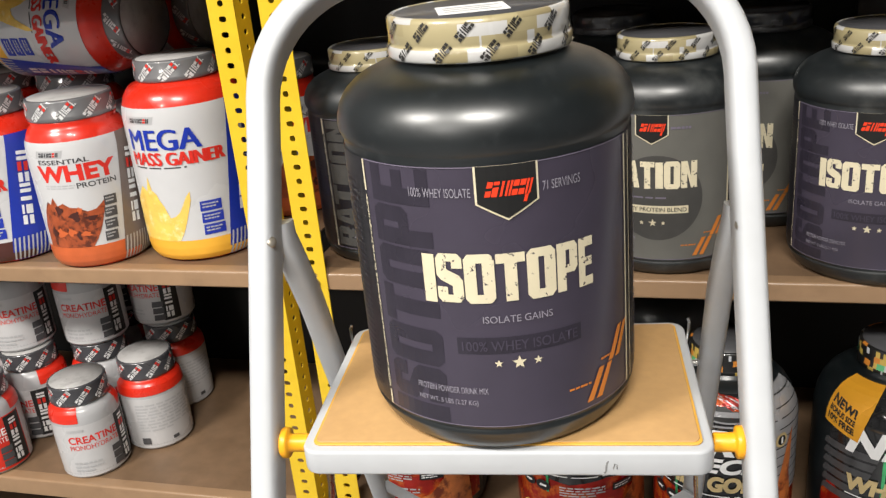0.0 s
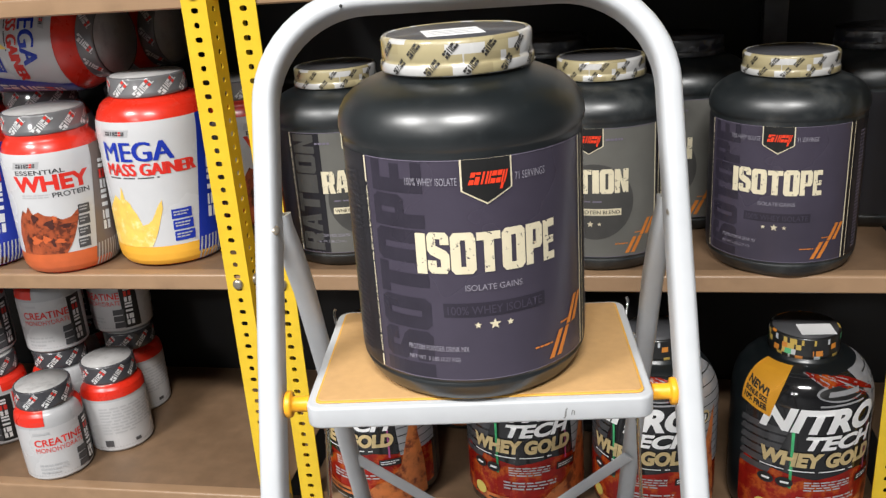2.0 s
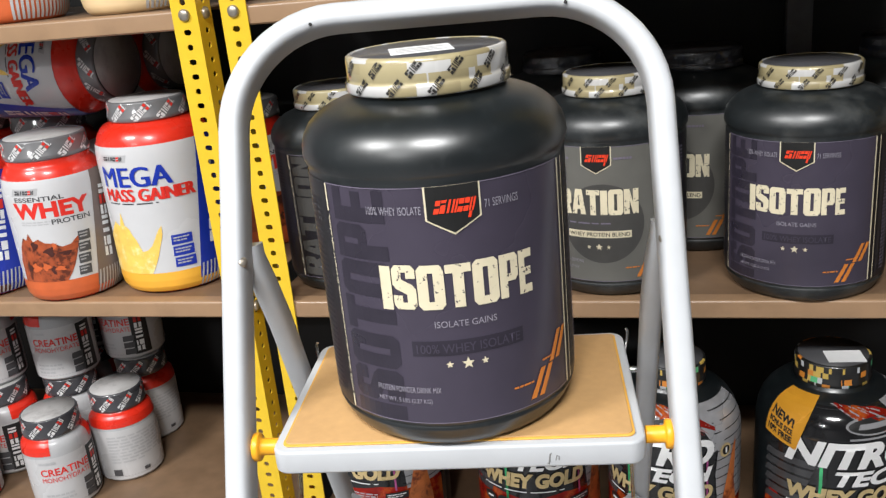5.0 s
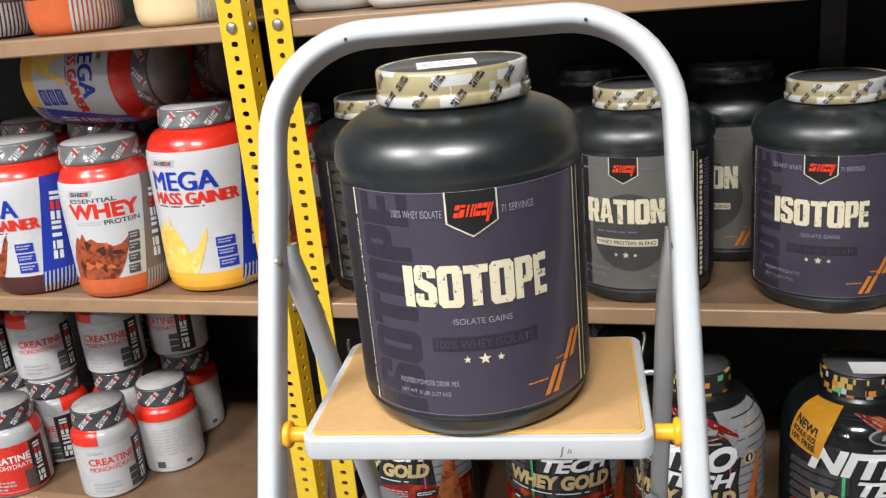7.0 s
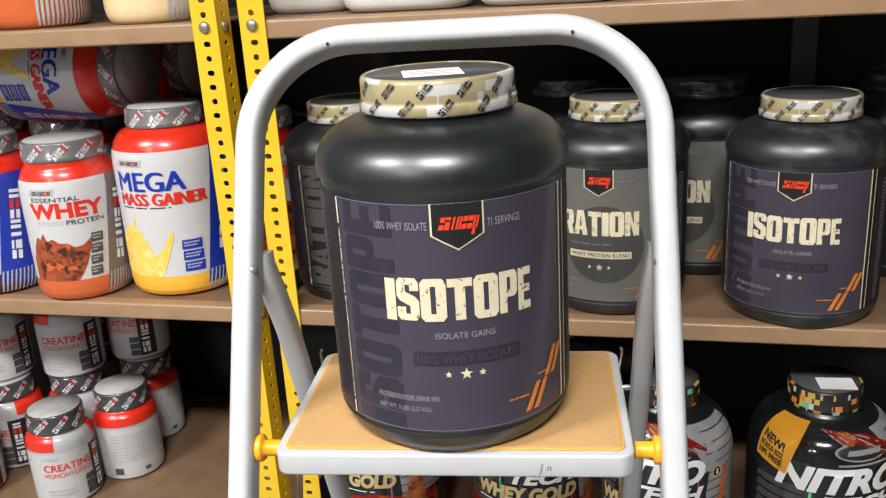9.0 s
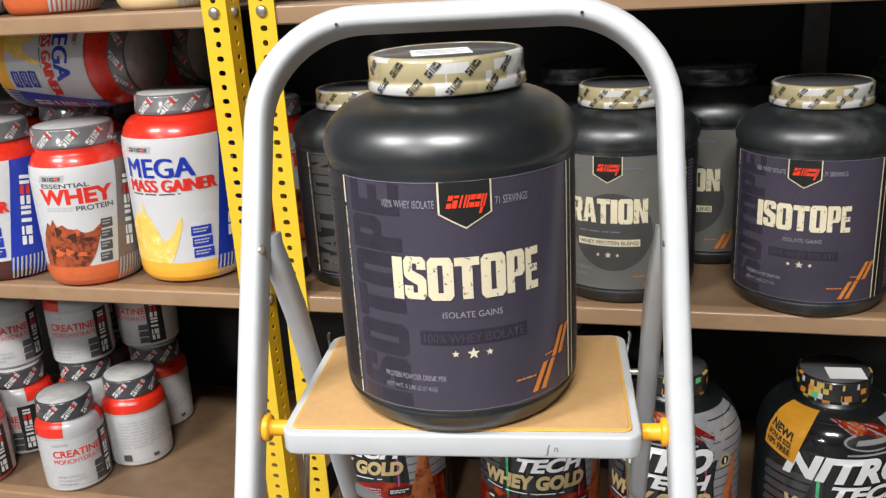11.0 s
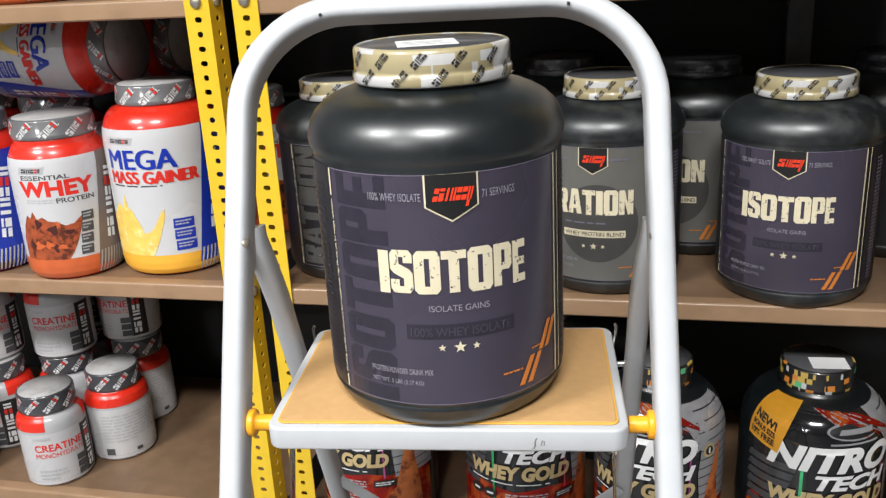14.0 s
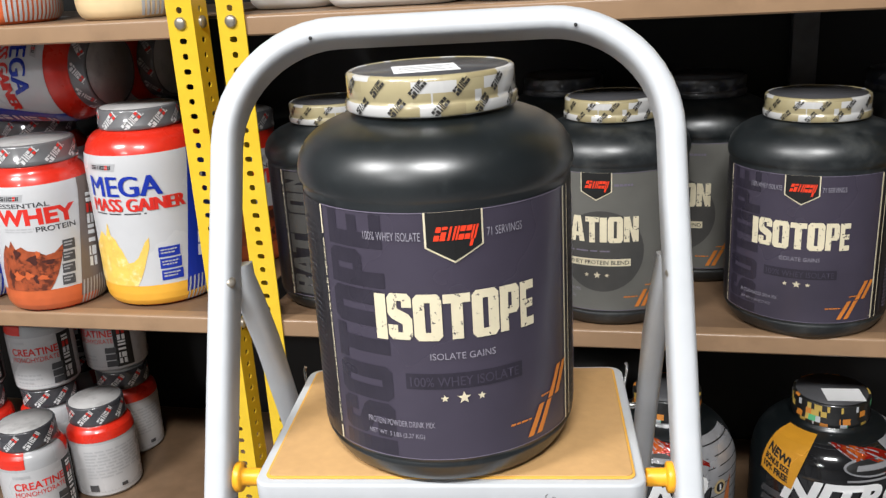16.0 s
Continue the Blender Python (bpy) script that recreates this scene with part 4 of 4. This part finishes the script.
mega = gainer_jar("mega", 0.0805, 0.271, "white and red gainer jar with yellow foot and grey lid", 0.054, 0.0285)
mega.matrix_world = pose(-0.523, 1.09, MID, 0, 0, 21)
whey = gainer_jar("whey", 0.0690, 0.233, "white and red whey jar with rust foot and grey lid", 0.057, 0.0295)
whey.matrix_world = pose(-0.671, 1.05, MID, 0, 0, 30)
dark = gainer_jar("dark", 0.0755, 0.236, "white and blue gainer jar with cocoa foot and grey lid", 0.057, 0.0295)
dark.matrix_world = pose(-0.828, 1.062, MID, 0, 0, 5)
for x, y, rz in ((-1.03, 1.08, 30), (-0.62, 1.245, 40), (-1.1, 1.26, 10)):
    copy_thing(whey, pose(x, y, MID, 0, 0, rz))
for x, y, rz in ((-0.80, 1.24, 60), (-0.95, 1.25, 15)):
    copy_thing(dark, pose(x, y, MID, 0, 0, rz))
# lying jars on top of the back row
ZL = MID + 0.236
lying = gainer_jar("mega", 0.0755, 0.236, "white and blue gainer jar lying on its side on other jars", 0.057, 0.0295)
lying.matrix_world = Matrix.Translation((-0.838, 1.187, ZL + 0.0765)) @ pose(0, 0, 0, 0, 0, -5) @ pose(0, 0, 0, 0, 90, 0)
second = copy_thing(whey, Matrix.Translation((-0.815, 1.334, ZL + 0.07)) @ pose(0, 0, 0, 0, 0, -5) @ pose(0, 0, 0, 0, 90, 0) @ pose(0, 0, 0, 0, 0, 40))
tagged(second, "white and red supplement jar lying on its side on other jars")
for x, y, rz in ((-0.46, 1.255, 70),):
    copy_thing(whey, pose(x, y, MID, 0, 0, rz))

# jars on the top shelf

def plain_jar(R, H, foot_mat, body_mat, label_text):
    t = thing("supplement_jar", label_text, "jar", "jars on the top shelf")
    pr = jar_profile(R, H, R * 0.66, 0.03)
    rad = radius_of(pr)
    part("body", lathe_bm(pr, 64), foot_mat, t)
    jar_lid(t, lid_profile(H, R * 0.66, 0.03), M["lid_grey"], M["lid_cap"])
    part("label", band_bm(rad, -50, 230, 0.05, H * 0.6, 0.0006, 8), body_mat, t)
    marks = [rect(R * radians(14) + k * 0.0062, R * radians(14) + k * 0.0062 + 0.0036, 0.004, 0.05, 0.003) for k in range(20)]
    part("slant_stripe", wrap(merge(*marks), rad, 0, R, 0.0014, 0.004), M["grey_print"], t)
    part("lettering", wrap(text("1KG", R * radians(22), R * radians(44), 0.057, 0.0685, 0.01), rad, 0, R, 0.0014, 0.006), M["white_print"], t)
    return t


pj = plain_jar(0.07, 0.24, M["cream_tub"], M["slate"], "cream supplement jar with slate label on the top shelf")
pj.matrix_world = pose(-0.497, 1.075, TOP, 0, 0, 25)
pj2 = plain_jar(0.066, 0.24, M["rust"], M["slate"], "rust orange supplement jar with slate label on the top shelf")
pj2.matrix_world = pose(-0.676, 1.07, TOP, 0, 0, 15)

pj3 = plain_jar(0.068, 0.24, M["slate"], M["slate"], "dark slate supplement jar on the top shelf")
pj3.matrix_world = pose(-0.832, 1.07, TOP, 0, 0, 15)
copy_thing(pj3, pose(-0.99, 1.08, TOP, 0, 0, 20))


def white_pack(x, y, w, rz, label_text, body_mat, seed):
    """A rounded white plastic tub, squat, with a lid."""
    t = thing("supplement_tub", label_text, "tub", "white tubs on the top shelf")
    bm = rounded_slab(-w / 2, w / 2, -0.06, 0.06, 0.0, 0.2, 0.045, 0.018)
    part("body", bm, body_mat, t)
    for k in range(3):
        xa = -w * 0.2 + 0.03 * ((seed + k * 2) % 4)
        part("print_line", box_bm(xa, xa + 0.012 + 0.006 * k, -0.0608, -0.06, 0.022 + 0.005 * k, 0.0234 + 0.005 * k), M["grey_print"], t)
    part("lid", rounded_slab(-w / 2 + 0.03, w / 2 - 0.03, -0.045, 0.045, 0.2005, 0.235, 0.04, 0.004), M["lid_grey"], t)
    part("label", rounded_slab(-w / 2 + 0.012, w / 2 - 0.012, -0.0608, -0.06, 0.05, 0.18, 0.0003, 0.0), M["cream_tub"], t, "cream label")
    t.matrix_world = pose(x, y, TOP, 0, 0, rz)
    return t


for k, (x, y, w, rz) in enumerate(((-0.285, 1.125, 0.12, 0), (-0.138, 1.075, 0.168, 2), (0.042, 1.075, 0.178, -3), (0.236, 1.08, 0.192, 3))):
    white_pack(x, y, w, rz, "rounded white plastic tub on the top shelf", M["white_tub"], k)
white_pack(0.425, 1.08, 0.16, 0, "rounded black plastic tub on the top shelf", M["tub"], 5)

# ---- small creatine jars on the low shelf ----
CR_R, CR_H = 0.0525, 0.160


def creatine_jar(kind):
    label_text = {"white": "small white creatine jar with grey lid and red band", "red": "small red supplement jar with grey lid", "black": "small jar with white, black and red label"}[kind]
    t = thing("creatine_jar", label_text, "jar", "small creatine jars")
    R, H = CR_R, CR_H
    pr = [(0, 0), (R * 0.86, 0), (R * 0.93, 0.0015), (R * 0.985, 0.006), (R, 0.011), (R, H * 0.64), (R * 0.985, H * 0.69), (R * 0.95, H * 0.735), (R * 0.88, H * 0.765), (R * 0.8, H * 0.785), (R * 0.78, H * 0.8), (0, H * 0.8)]
    rad = radius_of(pr)
    part("body", lathe_bm(pr, 64), M["jar_silver"], t)
    jar_lid(t, lid_profile(H, R * 0.84, H * 0.205), M["lid_dark"], M["lid_cap"], M["lid_white"], 9, 1, True, word_len=0.032, word_h=0.0088, tilt=42)
    part("red_band", band_bm(rad, 60, 300, H * 0.645, H * 0.79, 0.0008, 24), M["red"], t, "red shoulder band")
    if kind == "white":
        part("red_band", band_bm(rad, -75, -20, H * 0.645, H * 0.79, 0.0008, 24), M["red"], t, "red shoulder band")
    z0, z1 = 0.006, H * 0.615
    lab = part("label", band_bm(rad, -80, 75, z0, z1, 0.0006, 3), M["red"] if kind == "red" else M["small_label"], t)
    back = part("back_label", band_bm(rad, 75, 280, z0, z1, 0.0006, 3), M["red"] if kind == "black" else M["small_label"], t)
    strip = part("side_strip", band_bm(rad, 40, 72, z0 + 0.004, z1 - 0.002, 0.001, 3), M["black_print"], t)

    def ink(name, bm, m, off=0.0013, par=lab):
        return part(name, wrap(bm, rad, 0, R, off, 0.008), m, par, smooth=0)

    e = R * radians(44)
    for k, blk in enumerate(notched_word(e + 0.0088, z0 + 0.047, 0.076, 0.0125, 88, 7)):
        ink("brand_bar", blk, M["red_print"] if k == 5 else M["white_print"], 0.0016, strip)
    ink("brand_bar", rect(-e, -e + 0.026, z1 - 0.0105, z1 - 0.0065), M["grey_print"])
    wm = M["white_print"] if kind == "red" else M["red_print"]
    ink("lettering", text("CREATINE", -e, e * 0.9, z1 - 0.0315, z1 - 0.0185, 0.02), wm)
    ink("lettering", text("MONOHYDRATE", -e, e * 0.9, z1 - 0.043, z1 - 0.0345, 0.0), wm)
    ink("lettering", word_bars(-e * 1.0, e * 0.1, z0 + 0.008, z0 + 0.028, 4, 3), M["grey_print"])
    for k in range(3):
        ink("fact_box", rect(e * 0.5, e * 0.95, z0 + 0.006 + k * 0.0125, z0 + 0.0165 + k * 0.0125, 0.001), M["slate"], 0.0018)
    a0 = R * radians(110)
    ink("lettering", word_bars(a0, a0 + 0.09, z0 + 0.03, z1 - 0.01, 9, 9), M["grey_print"], par=back)
    ink("fact_box", rect(a0, a0 + 0.014, z0 + 0.008, z0 + 0.02), M["slate"], par=back)
    ink("fact_box", rect(a0 + 0.05, a0 + 0.06, z0 + 0.009, z0 + 0.015), M["slate"], par=back)
    return t


cw = creatine_jar("white")
cw.matrix_world = pose(-0.784, 1.05, LOW, 0, 0, 46)
for x, y, z, rz in ((-0.717, 1.137, 0, -110), (-0.838, 1.185, 0, 20), (-0.745, 1.262, 0, -100), (-0.838, 1.19, 1, 25), (-0.755, 1.272, 1, -8), (-0.962, 1.155, 1, 40), (-1.08, 1.13, 1, 35), (-0.87, 1.31, 0, 0), (-0.87, 1.31, 1, 10), (-1.06, 1.16, 0, 20)):
    copy_thing(cw, pose(x, y, LOW + z * CR_H, 0, 0, rz))
cb = creatine_jar("black")
cb.matrix_world = pose(-0.948, 1.14, LOW, 0, 0, -12)
cred = creatine_jar("red")
cred.matrix_world = pose(-0.962, 1.03, LOW, 0, 0, 30)

# ---- black whey jars with bright foil labels on the low shelf ----
NR, NH = 0.0855, 0.269


def foil_jar():
    t = thing("whey_jar", "glossy black whey jar with silver, gold and red foil label", "jar", "black foil-label jars")
    R, H = NR, NH
    pr = [(0, 0), (R * 0.82, 0), (R * 0.9, 0.002), (R * 0.965, 0.009), (R * 0.99, 0.018), (R, 0.03), (R, 0.172), (R * 0.995, 0.184), (R * 0.975, 0.196), (R * 0.93, 0.2075), (R * 0.86, 0.2175), (R * 0.77, 0.2255), (R * 0.67, 0.2308), (R * 0.56, 0.234), (R * 0.5, 0.2355), (R * 0.5, 0.24), (0, 0.2405)]
    rad = radius_of(pr)
    part("body", lathe_bm(pr, 80), M["tub"], t)
    lid = jar_lid(t, lid_profile(H, R * 0.5, 0.03), M["nitro_lid"], M["slate"])
    lab = part("label", band_bm(rad, -62, 108, 0.012, 0.228, 0.0008, 40), M["nitro"], t, "glossy black foil label")

    def ink(name, bm, m, off=0.0014, par=lab, step=0.008):
        return part(name, wrap(bm, rad, 0, R, off, step), m, par, smooth=0)

    for k in range(6):
        ink("tread_block", rect(-0.1, -0.056 + 0.004 * k, 0.09 + k * 0.0125, 0.0995 + k * 0.0125, 0.004), M["nitro_tread"], 0.0012)
    ink("silver_panel", poly_bm([(0.088, 0.09), (0.155, 0.09), (0.155, 0.229), (0.058, 0.229), (0.068, 0.205), (0.088, 0.172), (0.084, 0.14)]), M["silver"], 0.002, step=0.003)
    for k in range(11):
        ink("tread_line", rect(0.084, 0.155, 0.096 + k * 0.0125, 0.0972 + k * 0.0125, -0.002), M["black_print"], 0.0026, step=0.004)
    ink("award_disc", ellipse(0.1, 0.17, 0.0095, 0.0095, 20), M["gold"], 0.003)
    ink("award_disc", ellipse(0.1, 0.17, 0.0062, 0.0062, 20), M["black_print"], 0.0034)
    ink("award_bar", rect(0.0985, 0.1015, 0.166, 0.174), M["white_print"], 0.0038)
    ink("splash", poly_bm([(-0.1, 0.0245), (-0.1, 0.085), (-0.088, 0.11), (-0.07, 0.092), (-0.05, 0.099), (0.0, 0.09), (0.05, 0.098), (0.085, 0.093), (0.115, 0.112), (0.15, 0.085), (0.15, 0.0245)]), M["nitro_red"], 0.001)
    ink("splash", poly_bm([(0.03, 0.014), (0.034, 0.034), (0.05, 0.048), (0.07, 0.055), (0.088, 0.075), (0.1, 0.12), (0.113, 0.165), (0.121, 0.18), (0.118, 0.12), (0.126, 0.07), (0.13, 0.014)]), M["nitro_choc"], 0.0029, step=0.004)
    ink("flavour_band", rect(-0.058, 0.085, 0.0245, 0.037), M["nitro_choc"], 0.0021)
    rnd = random.Random(7)
    for k in range(14):
        xa, xb = -0.022 + 0.0042 * k, 0.038 + 0.0052 * k + rnd.uniform(-0.008, 0.008)
        za, zb = 0.2305 - 0.0003 * k, 0.2035 - 0.0006 * k + rnd.uniform(-0.003, 0.003)
        w = rnd.uniform(0.0012, 0.0034) if k % 3 else 0.0006
        up, dn = [], []
        for q in range(9):
            s = q / 8
            x = xa + (xb - xa) * s
            z = za + (zb - za) * (s ** 1.35)
            ww = w * math.sin(math.pi * (0.12 + 0.88 * s)) + 0.0001
            up.append((x + ww * 0.5, z + ww))
            dn.append((x - ww * 0.5, z - ww))
        ink("flame_streak", poly_bm(up + dn[::-1]), M["nitro_red"] if k % 3 else M["silver"], 0.0016 + 0.00008 * k)
    ink("flame", poly_bm([(0.078, 0.224), (0.094, 0.214), (0.102, 0.198), (0.096, 0.18), (0.08, 0.172), (0.086, 0.19), (0.086, 0.208)]), M["silver"], 0.0028, step=0.004)
    ink("brand_oval", ellipse(0.034, 0.2105, 0.038, 0.0105), M["silver"], 0.0018)
    ink("brand_oval", ellipse(0.034, 0.2105, 0.035, 0.0082), M["black_print"], 0.0023)
    ink("brand_bar", rect(0.01, 0.056, 0.2078, 0.2132, 0.003), M["silver"], 0.0027)
    ink("brand_bar", rect(0.0, 0.062, 0.1955, 0.1978), M["silver"], 0.002)
    ink("lettering", text("NITRO", -0.07, 0.082, 0.1585, 0.193, 0.05, 0.28), M["white_print"], 0.0026)
    ink("lettering", text("TECH", -0.014, 0.08, 0.1345, 0.1555, 0.045, 0.28), M["white_print"], 0.0026)
    ink("lettering", text("WHEY GOLD", -0.066, 0.08, 0.1085, 0.1305, 0.06, 0.15), M["gold"], 0.0026)
    ink("print_line", word_bars(-0.066, 0.078, 0.101, 0.104, 5), M["white_print"], 0.0026)
    for x in (-0.058, -0.035):
        ink("fact_disc", ellipse(x, 0.083, 0.0105, 0.0075, 16), M["black_print"], 0.0024)
        ink("fact_bar", rect(x - 0.005, x + 0.005, 0.0815, 0.0847, 0.001), M["white_print"], 0.0029)
    ink("fact_box", rect(0.056, 0.088, 0.077, 0.0875, 0.001), M["black_print"], 0.0024)
    ink("fact_bar", word_bars(0.059, 0.085, 0.079, 0.0855, 2, 2), M["white_print"], 0.0029)
    ink("print_line", word_bars(-0.012, 0.046, 0.0725, 0.088, 7, 4), M["grey_print"], 0.0026)
    ink("print_line", word_bars(-0.02, 0.055, 0.05, 0.0645, 8, 3), M["grey_print"], 0.0026)
    ink("print_line", word_bars(-0.045, 0.075, 0.0275, 0.0335, 11), M["black_print"], 0.0026)
    ink("print_line", word_bars(-0.05, 0.065, 0.0155, 0.019, 12), M["grey_print"], 0.0026)
    ink("lemon", ellipse(-0.06, 0.04, 0.0105, 0.0095, 18), M["lemon"], 0.0026)
    # Coloured glints of the foil, painted on as narrow strips.
    ink("foil_glint", rect(-0.03, -0.0265, 0.075, 0.17), M["green_foil"], 0.0022)
    ink("foil_glint", rect(0.071, 0.0735, 0.09, 0.17), M["pink_foil"], 0.0022)
    back = part("back_label", band_bm(rad, 104, 256, 0.02, 0.18, 0.0006, 6), M["side_panel"], t)
    return t, rad, lab


nj, nrad, nlab = foil_jar()
nj.matrix_world = pose(0.388, 1.05, LOW, 0, 0, 4)
nj.scale = (1, 1, 1.03)
for x, y, rz in ((-0.218, 1.052, -27), (0.003, 1.05, -2), (0.19, 1.036, -21), (-0.12, 1.275, -30), (0.1, 1.28, 200)):
    copy_thing(nj, pose(x, y, LOW, 0, 0, rz))


def on_label(name, bm, m, off):
    return part(name, wrap(bm, nrad, 0, NR, off, 0.006), m, nlab, smooth=0)


stick = poly_bm([(-0.1, 0.184), (-0.057, 0.174), (-0.042, 0.2338), (-0.102, 0.2338)])
part("promo_sticker", wrap(stick, nrad, 0, NR, 0.0032, 0.0022), M["sticker"], nlab, "orange gold sticker", smooth=0)
for body, za, zb2 in (("NEW!", 0.2035, 0.2135), ("BONUS SIZE", 0.1945, 0.2015), ("10% FREE", 0.184, 0.1925)):
    tb = text(body, -0.096, -0.062, za, zb2, 0.045)
    for v in tb.verts:
        v.co.y -= (v.co.x + 0.078) * 0.24
    on_label("lettering", tb, M["black_print"], 0.0036)

nj.scale = (1.06, 1.06, 1.03)
top_sticker = part("price_sticker", box_bm(-0.012, 0.03, -0.03, 0.0, NH + 0.0003, NH + 0.0006), M["paper"], nj, "white sticker on the lid")

# ---- boxes on the floor under the racks ----
for x, y, w, h, rz in ((-0.98, 1.11, 0.17, 0.065, 3), (-0.78, 1.115, 0.2, 0.06, -4), (-0.56, 1.11, 0.18, 0.065, 2), (-0.18, 1.11, 0.26, 0.06, 1)):
    cbx = thing("cardboard_box", "closed brown cardboard box on the floor under the shelf", "box", "cardboard boxes")
    cbx.matrix_world = pose(x, y, 0.0, 0, 0, rz)
    part("carton", box_bm(-w / 2, w / 2, -0.12, 0.12, 0, h, 0.003), M["card"], cbx)
